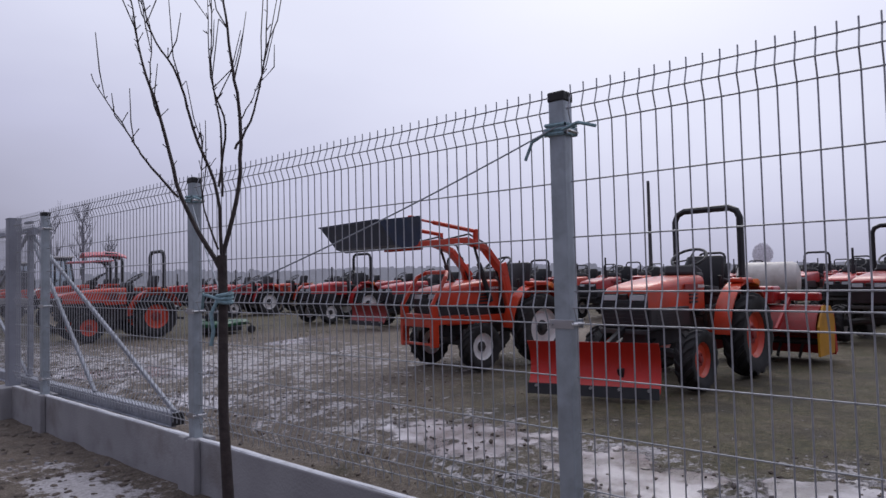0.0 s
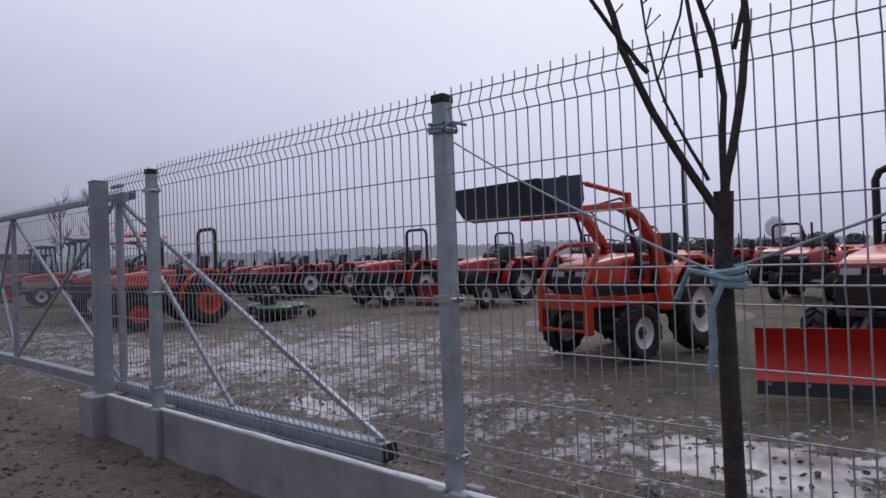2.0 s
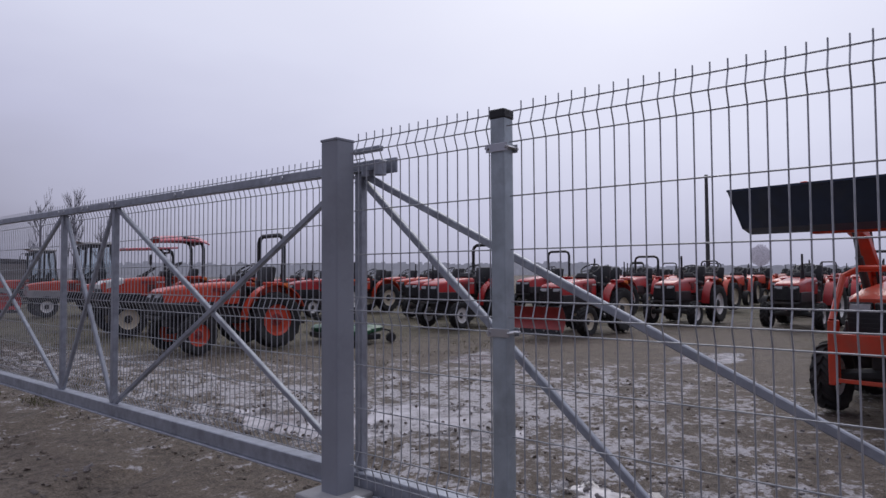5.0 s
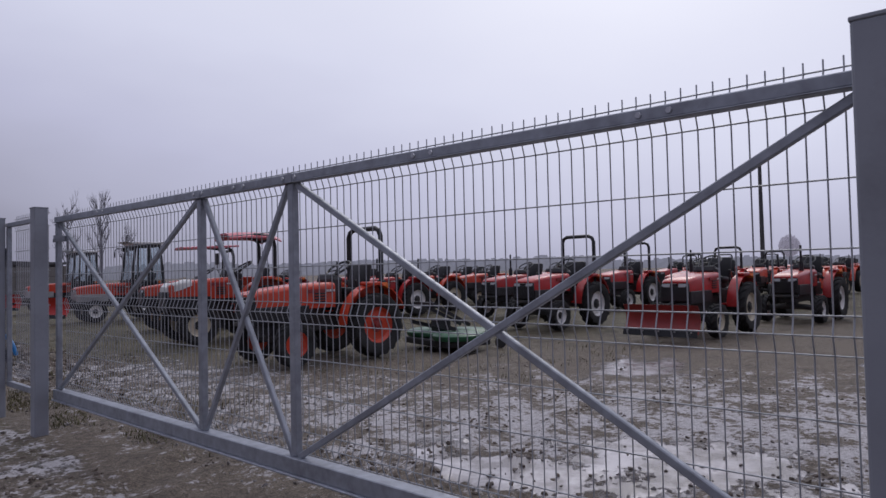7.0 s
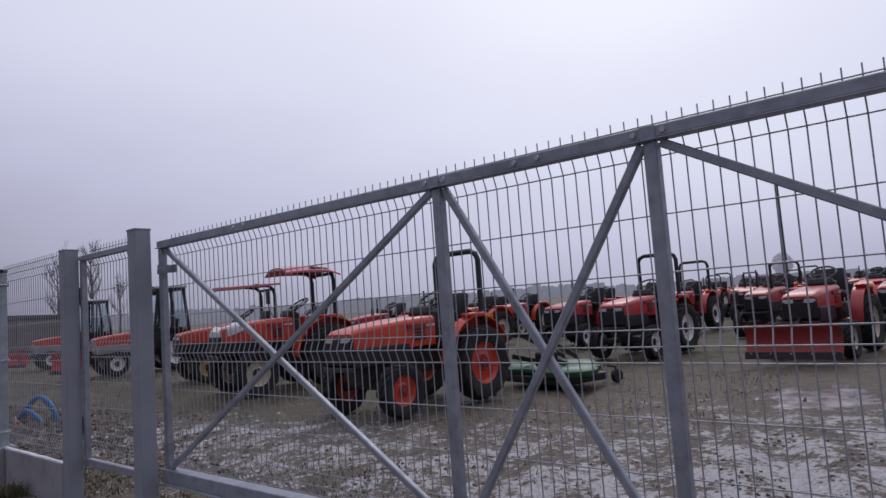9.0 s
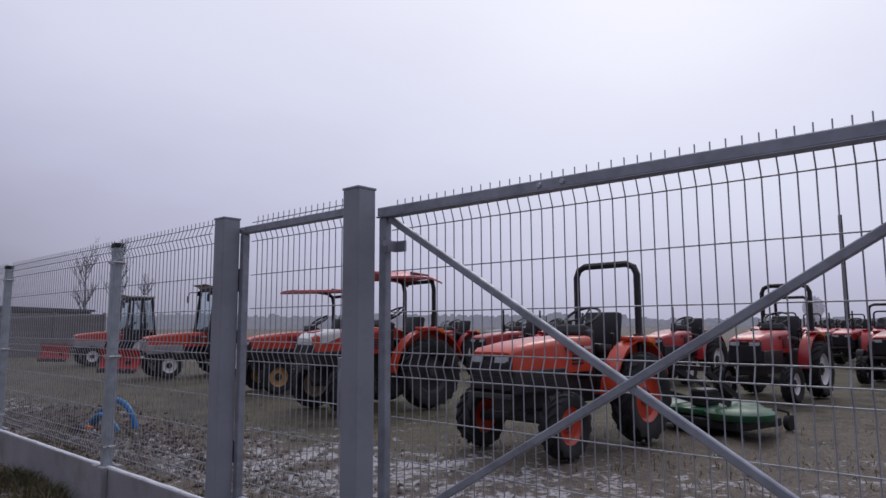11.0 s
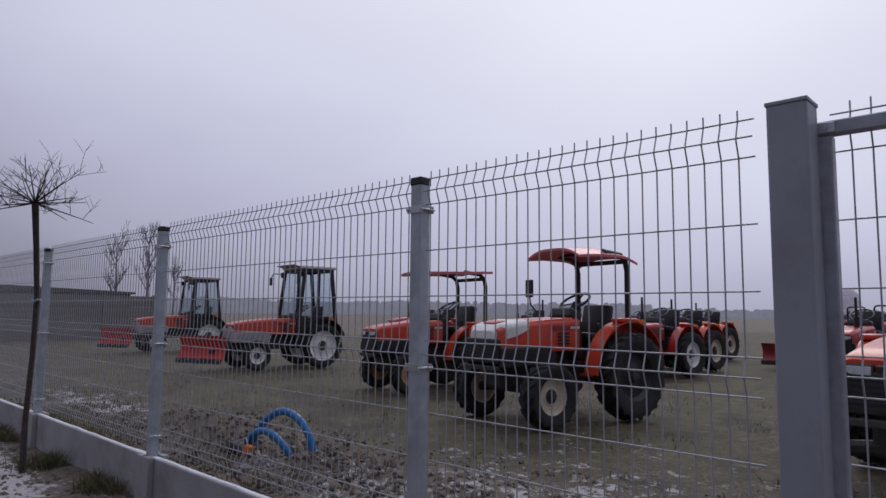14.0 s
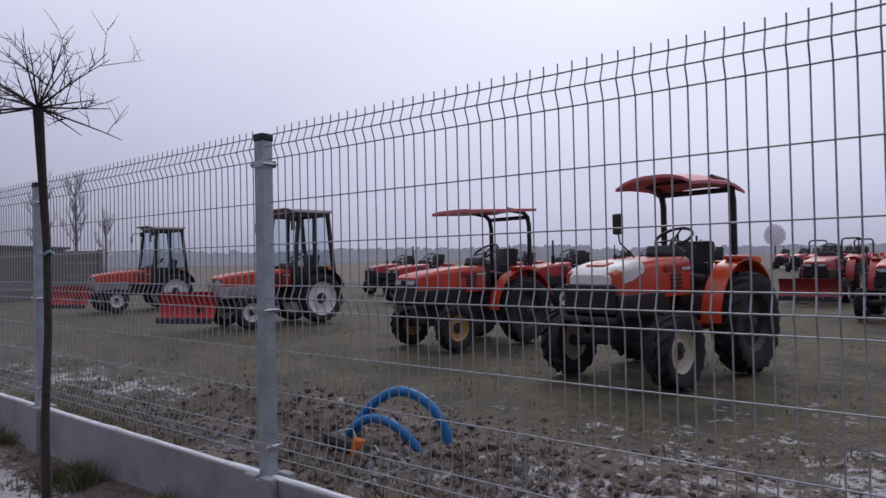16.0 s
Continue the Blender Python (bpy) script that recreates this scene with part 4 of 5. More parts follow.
# ---- gates ----
for y0, y1, z, lab in ((7.23, 7.337, 1.84, "tall grey steel sliding gate post"), (13.09, 13.198, 1.85, "tall grey steel catch post between gate and wicket"), (14.23, 14.335, 1.84, "grey steel wicket hinge post")):
    T = thing("gate_post", lab, "gate post", "gate posts", m=pose(0.02, (y0 + y1) / 2, 0))
    bm = bmesh.new()
    box(bm, (0, 0, z / 2 - 0.05), (0.105, y1 - y0, z + 0.1), bevel=0.008)
    part("post", bm, M_GPOST, T)
    bm = bmesh.new()
    box(bm, (0, 0, z + 0.002), (0.110, y1 - y0 + 0.005, 0.012), bevel=0.003)
    part("cap", bm, M_GPOST, T)
    if y0 < 8:
        bm = bmesh.new()
        box(bm, (-0.02, 0.0, 0.10), (0.24, 0.26, 0.36), bevel=0.012)
        part("foot_block", bm, M_CONC, T, "concrete foot block")
        bm = bmesh.new()
        box(bm, (0.10, -0.09, 1.805), (0.03, 0.18, 0.025), bevel=0.006)
        box(bm, (0.19, -0.12, 1.74), (0.012, 0.14, 0.07), bevel=0.004)
        for dy in (-0.14, -0.06):
            disc(bm, [(0.03, -0.03), (0.03, 0.03)], 12, Matrix.Translation((0.13, dy, 1.72)) @ Matrix.Rotation(math.pi / 2, 4, "X"))
        part("guide_bracket", bm, M_GATE, T, "upper roller bracket")

GX = 0.16
SG = thing("sliding_gate", "galvanised cantilever sliding gate with crossed braces and mesh", "gate")


def tub(root, name, a, b, w, h, m=M_GATE, up=(1, 0, 0)):
    bm = bmesh.new()
    beam(bm, a, b, w, h, up, 0.004)
    return part(name, bm, m, root)


Y_END, Y2, Y1, Y0, Y_T2, Y_T1 = 13.15, 10.75, 9.83, 7.33, 5.75, 4.43
BOTZ = 0.30


def top_z(y):
    """The top rail sags towards the roller post."""
    return 1.758 - 0.022 * (Y_END - y) / 6.2


tub(SG, "top_rail", (GX, Y_END, top_z(Y_END) + 0.004), (GX, 7.13, top_z(7.13) + 0.004), 0.042, 0.05)
tub(SG, "top_lip", (GX - 0.012, Y_END, top_z(Y_END) - 0.021), (GX - 0.012, 7.13, top_z(7.13) - 0.021), 0.006, 0.05)
for y in (12.2, Y2, 10.3, Y1, 8.9, 7.9):
    for dy in (-0.05, 0.05):
        bm = bmesh.new()
        disc(bm, [(0.010, -0.005), (0.012, 0.0), (0.010, 0.004)], 6, Matrix.Translation((GX - 0.027, y + dy, top_z(y) + 0.004)) @ Matrix.Rotation(math.pi / 2, 4, "Z"))
        part("bolt", bm, M_STEEL, SG)
for y in (Y2, Y1):
    bm = bmesh.new()
    box(bm, (GX - 0.026, y, top_z(y) + 0.002), (0.006, 0.05, 0.046), bevel=0.002)
    part("splice_plate", bm, M_GATE, SG)
tub(SG, "bottom_rail", (GX, Y_END, BOTZ), (GX, Y_T1 - 0.04, BOTZ), 0.08, 0.08)
tub(SG, "track_lip", (GX - 0.03, Y_END, BOTZ - 0.046), (GX - 0.03, Y_T1 - 0.04, BOTZ - 0.046), 0.012, 0.05)
bm = bmesh.new()
box(bm, (GX, Y_T1 - 0.045, BOTZ), (0.084, 0.012, 0.084), bevel=0.003)
part("end_cap", bm, M_CAP, SG, "black end cap")
for y in (Y_END - 0.03, Y2, Y1, Y0 - 0.05):
    tub(SG, "upright", (GX, y, BOTZ + 0.04), (GX, y, top_z(y) - 0.026), 0.046, 0.04)
for (ya, za), (yb, zb) in (((Y_END - 0.06, 1), (Y2 + 0.03, 0)), ((Y_END - 0.06, 0), (Y2 + 0.03, 1)), ((Y2 - 0.03, 1), (Y1 + 0.03, 0)), ((Y2 - 0.03, 0), (Y1 + 0.03, 1)),
                           ((Y1 - 0.03, 1), (Y0, 0)), ((Y1 - 0.03, 0), (Y0, 1)), ((Y0 - 0.05, 0.6), (Y_T2, 0)), ((Y0 - 0.06, 1), (Y_T1, 0))):
    k = 0.004 if za else -0.004
    tub(SG, "brace", (GX + k, ya, (top_z(ya) - 0.030 / za if za else BOTZ + 0.04)), (GX + k, yb, (top_z(yb) - 0.030 if zb else BOTZ + 0.04)), 0.030, 0.026)
GM = thing("gate_mesh", "galvanised mesh infill fixed to the sliding gate", "mesh infill", m=pose(GX + 0.045, 7.31, -0.028))
wires(GM, 0, 13.12 - 7.31)
# catch fork on the post
CF = thing("gate_catch", "grey steel catch fork on the gate post", "gate catch", m=pose(0.11, 13.10, 1.60))
bm = bmesh.new()
beam(bm, (0.0, -0.012, 0), (0.10, -0.012, 0), 0.012, 0.05)
beam(bm, (0.094, -0.012, 0), (0.094, -0.07, 0), 0.012, 0.05)
beam(bm, (0.0, -0.012, -0.02), (0.0, -0.06, -0.02), 0.012, 0.03)
part("fork", bm, M_GATE, CF)

WG = thing("wicket_gate", "narrow galvanised mesh wicket gate, closed", "gate")
WX, W0, W1 = 0.098, 13.235, 14.245
tub(WG, "top_rail", (WX, W0, 1.778), (WX, W1, 1.778), 0.04, 0.04)
tub(WG, "bottom_rail", (WX, W0, 0.29), (WX, W1, 0.29), 0.05, 0.04)
for y in (W0 + 0.025, W1 - 0.025):
    tub(WG, "stile", (WX, y, 0.315), (WX, y, 1.757), 0.042, 0.04)
WM = thing("wicket_mesh", "galvanised mesh infill of the wicket gate", "mesh infill", m=pose(WX + 0.042, W0 + 0.03, 0.01))
wires(WM, 0, W1 - W0 - 0.06)
for z in (1.50, 0.55):
    bm = bmesh.new()
    lathe(bm, [(0.018, -0.06), (0.018, 0.06)], 10)
    bmesh.ops.transform(bm, matrix=Matrix.Translation((WX - 0.01, W1 + 0.016, z)) @ Matrix.Rotation(math.pi / 2, 4, "X"), verts=bm.verts)
    box(bm, (WX, W1 + 0.016, z), (0.03, 0.035, 0.05))
    part("hinge", bm, M_CHASSIS, WG)
bm = bmesh.new()
box(bm, (WX - 0.02, W0 + 0.05, 0.93), (0.05, 0.085, 0.32), bevel=0.008)
LB = part("lock_box", bm, M_GATE, WG, "steel lock box")
bm = bmesh.new()
tube(bm, [(WX - 0.046, W0 + 0.05, 0.82), (WX - 0.048, W0 + 0.05, 0.84), (WX - 0.048, W0 + 0.05, 1.02), (WX - 0.046, W0 + 0.05, 1.04)], 0.018, 10, radii=[0.008, 0.017, 0.017, 0.008])
part("pull_recess", bm, M_GPOST, LB, "grey rounded hand pull", smooth=True)
for y0, z0 in ((W0 + 0.03, 1.778), (W1 - 0.03, 1.778)):
    bm = bmesh.new()
    box(bm, (WX - 0.022, y0, z0), (0.006, 0.05, 0.03), bevel=0.002)
    disc(bm, [(0.008, -0.006), (0.008, 0.004)], 6, Matrix.Translation((WX - 0.026, y0, z0)) @ Matrix.Rotation(math.pi / 2, 4, "Z"))
    part("mesh_clip", bm, M_STEEL, WG)

# ---- tractors in the yard ----
ROW = "tractors parked in the yard"
big = dict(wb=1.24, Rf=0.345, Rr=0.50, tf=0.58, tr=0.62)
T = tractor("orange-red tractor with white nose and curved red canopy", ROW, M_ORANGE, M_CREAM, canopy="curved", nose=M_WHITE, hood=1.13, roof=1.98, rear_rim=M_BLACK, hw=1.25, **big)
stand(T, (3.86, 17.70), -12, 0.58, 1.24)
T = tractor("red compact tractor with flat pink canopy and rusty rims", ROW, M_ORANGE, M_TAN, canopy="flat", hood=1.05, roof=1.89, Rf=0.30, Rr=0.45, rear_rim=M_BLACK)
stand(T, (4.82, 20.80), -14)
T = tractor("orange compact tractor with roll bar and orange rims", ROW, M_ORANGE, M_ORANGE, rops=1.84, hood=1.04, Rf=0.295, Rr=0.45, wb=1.30)
stand(T, (3.20, 14.03), -4, 0.5, 1.30)
TA = T
T = tractor("orange tractor with raised front loader and white rims", ROW, M_ORANGE, M_WHITE, hood=1.07, Rf=0.29, Rr=0.45, wb=1.05)
stand(T, (4.32, 5.08), -10, 0.5, 1.05)
TL = T
T = tractor("orange tractor with red snow blade, roll bar and orange rims", ROW, M_ORANGE, M_ORANGE, rops=1.86, hood=1.07, blade=(M_BRIGHT, 0.60, 0.44, 0.08), blade_yaw=20, Rf=0.30, Rr=0.45)
stand(T, (4.34, 2.48), -5)
TB = T
T = tractor("red compact tractor with roll bar and white rims", ROW, M_RED, M_WHITE, rops=1.84, hood=1.05)
stand(T, (8.96, 13.62), -4)
proto_rops = T
T = tractor("faded red tractor with dull red front blade", ROW, M_RED, M_CREAM, hood=1.03, blade=(M_DULLRED, 0.62, 0.44, 0.14), Rf=0.28, Rr=0.44)
stand(T, (9.05, 10.72), -4)
proto_blade = T
T = tractor("orange tractor with black glazed cab, snow blade and white rims", ROW, M_ORANGE, M_WHITE, cab=True, hood=1.02, roof=2.16, wb=1.45, blade=(M_BRIGHT, 0.55, 0.50, 0.20), blade_yaw=32, Rf=0.30, Rr=0.47, rim_k=0.68, grille=M_GREY, fender=M_BLACK)
stand(T, (5.2, 25.65), -8, 0.5, 1.45)
copy_thing(T, T.matrix_basis.copy())
bpy.context.view_layer.update()
CB = T
C2 = [o for o in scene.objects if o.name.startswith("tractor") and o.parent is None][-1]
stand(C2, (6.0, 32.3), -8, 0.5, 1.45)

proto_plain = tractor("red compact tractor with upright exhaust and white rims", ROW, M_RED, M_WHITE, hood=1.02, exhaust=True, Rf=0.275, Rr=0.44)
stand(proto_plain, (12.6, 9.95), -3)
proto_orange = tractor("orange-red compact tractor with cream rims", ROW, M_ORANGE, M_CREAM, hood=1.02, exhaust=True, Rf=0.275, Rr=0.44)
stand(proto_orange, (11.4, 19.5), -6)
proto_teal = tractor("teal compact tractor with white rims", ROW, M_TEAL, M_WHITE, hood=1.01, Rf=0.275, Rr=0.44)
stand(proto_teal, (18.2, 25.8), -6)


def again(proto, front, rz):
    c = copy_thing(proto, Matrix.Identity(4))
    return stand(c, front, rz)


for proto, f, rz in ((proto_plain, (11.0, 16.0), -5), (proto_plain, (9.6, 19.3), -8), (proto_plain, (10.9, 22.5), -8), (proto_blade, (15.2, 17.7), -4), (proto_orange, (15.4, 20.6), -6),
                     (proto_blade, (16.4, 22.6), -4), (proto_plain, (14.2, 25.7), -6), (proto_plain, (11.6, 27.2), -6), (proto_plain, (14.2, 30.6), -6), (proto_rops, (14.6, 14.9), -4),
                     (proto_plain, (19.0, 14.2), -4), (proto_orange, (20.4, 25.1), -4), (proto_plain, (13.2, 12.4), -4), (proto_plain, (13.0, 7.6), -4),
                     (proto_rops, (9.6, 1.2), -6), (proto_plain, (9.2, -1.4), -6), (proto_plain, (12.4, 4.9), -4), (proto_plain, (13.0, 2.2), -4), (proto_orange, (12.8, -0.6), -4)):
    again(proto, f, rz)

# the packed rows far behind, simpler
far = []
for paint, rim in ((M_RED, M_WHITE), (M_ORANGE, M_CREAM), (M_DULLRED, M_WHITE), (M_RED, M_CREAM)):
    far.append(tractor("red compact tractor in the packed rows", "tractors in the far rows", paint, rim, hood=1.02, exhaust=len(far) % 2 == 0, rops=1.70 if len(far) == 3 else 0, fine=False, Rf=0.275, Rr=0.44))
rng = random.Random(4)
used = 0
for i, x in enumerate((17.5, 21.5, 25.5, 29.5, 34, 39, 45)):
    y = -9.0 - i * 2
    while y < 13.0 + i * 1.6:
        y += rng.uniform(1.7, 2.5)
        f, rz = (x + rng.uniform(-0.5, 0.5), y), rng.uniform(-10, 6)
        k = rng.choice((0, 0, 1, 2, 3, 0, 1))
        if used < 4:
            k = used
            stand(far[k], f, rz)
        else:
            again(far[k], f, rz)
        used += 1

# ---- front loader on its tractor ----
for s in (-1, 1):
    bm = bmesh.new()
    y = s * 0.34
    for a, b in (((-0.45, y, 0.62), (-0.62, y, 1.20)), ((-0.60, y, 1.22), (-0.92, y, 1.56)), ((-0.92, y, 1.56), (-1.25, y, 1.66)), ((-1.25, y, 1.66), (-2.20, y, 1.58))):
        beam(bm, a, b, 0.07, 0.12, (0, 1, 0), 0.006)
    LA = part("loader_arm", bm, M_ORANGE, TL, "orange loader arm")
bm = bmesh.new()
beam(bm, (-1.95, -0.34, 1.58), (-1.95, 0.34, 1.58), 0.09, 0.09)
part("cross_tube", bm, M_ORANGE, LA)
bm = bmesh.new()
for s in (-1, 1):
    y = s * 0.40
    beam(bm, (-0.46, s * 0.37, 0.45), (-0.66, s * 0.37, 1.30), 0.14, 0.05, (0, 1, 0), 0.008)
    beam(bm, (-1.50, s * 0.26, 0.60), (-0.46, s * 0.30, 0.60), 0.10, 0.05, (0, 1, 0), 0.006)
part("loader_frame", bm, M_ORANGE, TL, "orange loader uprights")
bm = bmesh.new()
box(bm, (-1.74, 0, 0.62), (0.06, 0.64, 0.16), bevel=0.01)
box(bm, (-1.76, 0, 0.34), (0.03, 0.62, 0.03), bevel=0.004)
for s in (-1, 1):
    box(bm, (-1.73, s * 0.30, 0.55), (0.10, 0.06, 0.50), bevel=0.01)
    beam(bm, (-1.76, s * 0.3, 0.62), (-1.25, s * 0.27, 0.62), 0.10, 0.05, (0, 1, 0))
tube(bm, [(-1.76, -0.30, 0.80), (-1.53, -0.29, 1.14), (-1.44, -0.20, 1.20), (-1.44, 0.20, 1.20), (-1.53, 0.29, 1.14), (-1.76, 0.30, 0.80)], 0.025, 8)
part("front_guard", bm, M_ORANGE, TL, "orange bar front guard")
for s in (-1, 1):
    bm = bmesh.new()
    tube(bm, [(-0.80, s * 0.30, 0.82), (-1.02, s * 0.33, 1.30)], 0.032, 10)
    tube(bm, [(-1.02, s * 0.33, 1.30), (-1.12, s * 0.34, 1.58)], 0.018, 8)
    part("lift_ram", bm, M_CHASSIS, TL)
    bm = bmesh.new()
    tube(bm, [(-1.12, s * 0.34, 1.78), (-1.75, s * 0.35, 1.86)], 0.026, 10)
    tube(bm, [(-1.75, s * 0.35, 1.86), (-2.06, s * 0.35, 1.90)], 0.015, 8)
    box(bm, (-2.08, s * 0.35, 1.78), (0.06, 0.05, 0.30), bevel=0.01)
    box(bm, (-1.08, s * 0.35, 1.72), (0.06, 0.05, 0.16), bevel=0.01)
    part("tilt_ram", bm, M_ORANGE, TL)
    bm = bmesh.new()
    tube(bm, [(-0.62, s * 0.30, 1.10), (-0.85, s * 0.29, 1.62), (-1.15, s * 0.30, 1.74), (-1.55, s * 0.30, 1.66)], 0.012, 6)
    part("hydraulic_hose", bm, M_BLACK, TL)
bm = bmesh.new()
W = 0.63
prof = [(-2.72, 1.83), (-2.50, 1.57), (-2.36, 1.53), (-2.20, 1.57), (-2.14, 1.67), (-2.16, 1.90)]
inner = [(-2.175, 1.90), (-2.155, 1.68), (-2.21, 1.585), (-2.36, 1.545), (-2.495, 1.585), (-2.70, 1.83)]
prism(bm, prof + inner, -W, W)
for s in (-1, 1):
    prism(bm, prof, s * W - 0.006, s * W + 0.006)
BK = part("bucket", bm, M_BUCKET, TL, "dark blue steel loader bucket")
bm = bmesh.new()
beam(bm, (-2.72, -W, 1.832), (-2.72, W, 1.832), 0.05, 0.014)
part("bucket_lip", bm, M_BUCKET, BK)

for o in TL.children:
    if o.name.split(".")[0] in ("bucket", "loader_arm", "tilt_ram", "hydraulic_hose"):
        o.location.z = -0.07
    if o.name.split(".")[0] in ("bucket", "loader_arm", "loader_frame", "front_guard", "lift_ram", "tilt_ram", "hydraulic_hose"):
        o.location.x = 0.14

# ---- machines hitched or standing behind ----
MW = thing("rotary_mower", "green and black rotary mower behind the orange tractor", "mower", m=pose(5.68, 13.72, YARD, 0, 0, -16))
bm = bmesh.new()
for x, y in ((0, -0.42), (0.05, 0.42), (0.45, 0.0)):
    disc(bm, [(0.34, -0.05), (0.36, -0.02), (0.36, 0.02), (0.30, 0.06)], 24, Matrix.Translation((x, y, 0.22)) @ Matrix.Rotation(math.pi / 2, 4, "X"))
box(bm, (0.1, 0, 0.22), (0.7, 1.1, 0.07), bevel=0.02)
part("deck", bm, M_GREEN, MW, "green mower deck", smooth=True)
bm = bmesh.new()
box(bm, (0.1, 0, 0.12), (0.8, 1.2, 0.10), bevel=0.02)
part("skirt", bm, M_BLACK, MW)
bm = bmesh.new()
for s in (-1, 1):
    beam(bm, (-0.35, s * 0.28, 0.42), (0.1, s * 0.25, 0.30), 0.03, 0.06)
    beam(bm, (-0.30, s * 0.2, 0.72), (0.45, s * 0.12, 0.34), 0.03, 0.05)
box(bm, (0.0, 0, 0.36), (0.24, 0.22, 0.20), bevel=0.03)
beam(bm, (-0.30, -0.3, 0.70), (-0.30, 0.3, 0.70), 0.05, 0.05)
part("linkage", bm, M_BLACK, MW)
for y in (-0.55, 0.55):
    bm = bmesh.new()
    lathe(bm, [(0.06, -0.035), (0.085, -0.03), (0.085, 0.03), (0.06, 0.035)], 14, (0.72, y, 0.085))
    tube(bm, [(0.72, y, 0.09), (0.70, y, 0.20), (0.55, y * 0.9, 0.24)], 0.015, 6)
    part("caster", bm, M_RUBBER, MW, smooth=True)

TI = thing("rotary_tiller", "red rotary tiller with yellow end plate behind the tractor", "tiller", m=pose(7.0, 2.54, YARD, 0, 0, -5))
bm = bmesh.new()
arc_sheet(bm, (0.1, 0.34), 0.36, -10, 170, -0.62, 0.62, 0.02, 10)
part("hood", bm, M_DULLRED, TI, "red curved tiller hood", smooth=True)
bm = bmesh.new()
prism(bm, [(0.42, 0.62), (0.50, 0.58), (0.60, 0.10), (0.52, 0.06)], -0.62, 0.62)
part("rear_flap", bm, M_RED, TI)
for y, mm, nm in ((-0.64, M_YELLOW, "yellow end plate"), (0.64, M_DULLRED, "")):
    bm = bmesh.new()
    prism(bm, [(-0.20, 0.10), (0.36, 0.10), (0.40, 0.52), (0.26, 0.68), (0.0, 0.70), (-0.20, 0.45)], y - 0.012, y + 0.012)
    part("end_plate", bm, mm, TI, nm)
bm = bmesh.new()
box(bm, (0.08, 0, 0.80), (0.12, 1.2, 0.10), bevel=0.02)
box(bm, (0.02, 0, 0.82), (0.26, 0.26, 0.22), bevel=0.03)
for s in (-1, 1):
    beam(bm, (-0.45, s * 0.26, 0.42), (0.05, s * 0.26, 0.78), 0.03, 0.06)
part("gearbox", bm, M_RED, TI)
bm = bmesh.new()
tube(bm, [(0.1, -0.6, 0.25), (0.1, 0.6, 0.25)], 0.04, 8)
for k in range(14):
    a = k * 2.1
    beam(bm, (0.1, -0.55 + k * 0.085, 0.25), (0.1 + 0.22 * math.cos(a), -0.53 + k * 0.085, 0.25 + 0.22 * math.sin(a)), 0.012, 0.05)
part("tines", bm, M_CHASSIS, TI)

TK = thing("water_tank", "white plastic barrel tank on a steel cradle", "tank", m=pose(11.0, 3.55, YARD, 0, 0, 8))
bm = bmesh.new()
lathe(bm, [(0.18, -0.52), (0.30, -0.48), (0.33, -0.40), (0.33, 0.40), (0.30, 0.48), (0.18, 0.52)], 24, (0, 0, 0.95))
part("barrel", bm, M_TANK, TK, smooth=True)
bm = bmesh.new()
for y in (-0.3, 0.3):
    for s in (-1, 1):
        beam(bm, (s * 0.25, y, 0.0), (s * 0.22, y, 0.72), 0.05, 0.05, (0, 1, 0))
    beam(bm, (-0.28, y, 0.62), (0.28, y, 0.62), 0.05, 0.05)
part("cradle", bm, M_CHASSIS, TK)

bm = bmesh.new()
n, m2 = 22, 8
rows = []
for i in range(m2 + 1):
    r = i / m2
    row = []
    for k in range(n):
        a = 2 * math.pi * k / n
        q = 1 + 0.25 * noise.noise(Vector((math.cos(a) * 1.5, math.sin(a) * 1.5, 2.0)))
        row.append(bm.verts.new((8.9 + r * q * 0.9 * math.cos(a), 5.9 + r * q * 0.6 * math.sin(a), 0.02 + 0.26 * max(0, 1 - r) ** 0.8 + 0.10 * noise.noise(Vector((k * 0.7, r * 4, 0)))  * (1 - r))))
    rows.append(row)
for a, b in zip(rows[1:], rows[2:]):
    for k in range(n):
        bm.faces.new((a[k], a[(k + 1) % n], b[(k + 1) % n], b[k]))
bm.faces.new(rows[1])
for v in rows[0]:
    bm.verts.remove(v)
tagged(part("sand_heap", bm, M_SAND, smooth=True), "low heap of pale sand in the yard", "heap")

PL = thing("tall_pole", "tall dark wooden pole far out in the field", "pole", m=pose(40.2, 18.4, -0.05))
bm = bmesh.new()
tube(bm, [(0, 0, 0), (0, 0, 7.4)], 0.13, 10, radii=[0.14, 0.10])
part("pole", bm, M_SHED, PL, smooth=True)


# ---- hose bundle on the dirt mound ----
def corrugated(name, pts, r, parent):
    bm = bmesh.new()
    P = [Vector(p) for p in pts]
    path, rad = [], []
    n = 70
    for i in range(n + 1):
        u = i / n * (len(P) - 1)
        k = min(int(u), len(P) - 2)
        f = u - k
        p0, p1, p2, p3 = P[max(k - 1, 0)], P[k], P[k + 1], P[min(k + 2, len(P) - 1)]
        path.append(0.5 * ((2 * p1) + (p2 - p0) * f + (2 * p0 - 5 * p1 + 4 * p2 - p3) * f * f + (3 * p1 - p0 - 3 * p2 + p3) * f ** 3))
        rad.append(r * (1.0 if i % 2 else 0.90))
    tube(bm, path, r, 12, radii=rad)
    return part(name, bm, M_HOSE, parent, smooth=True)


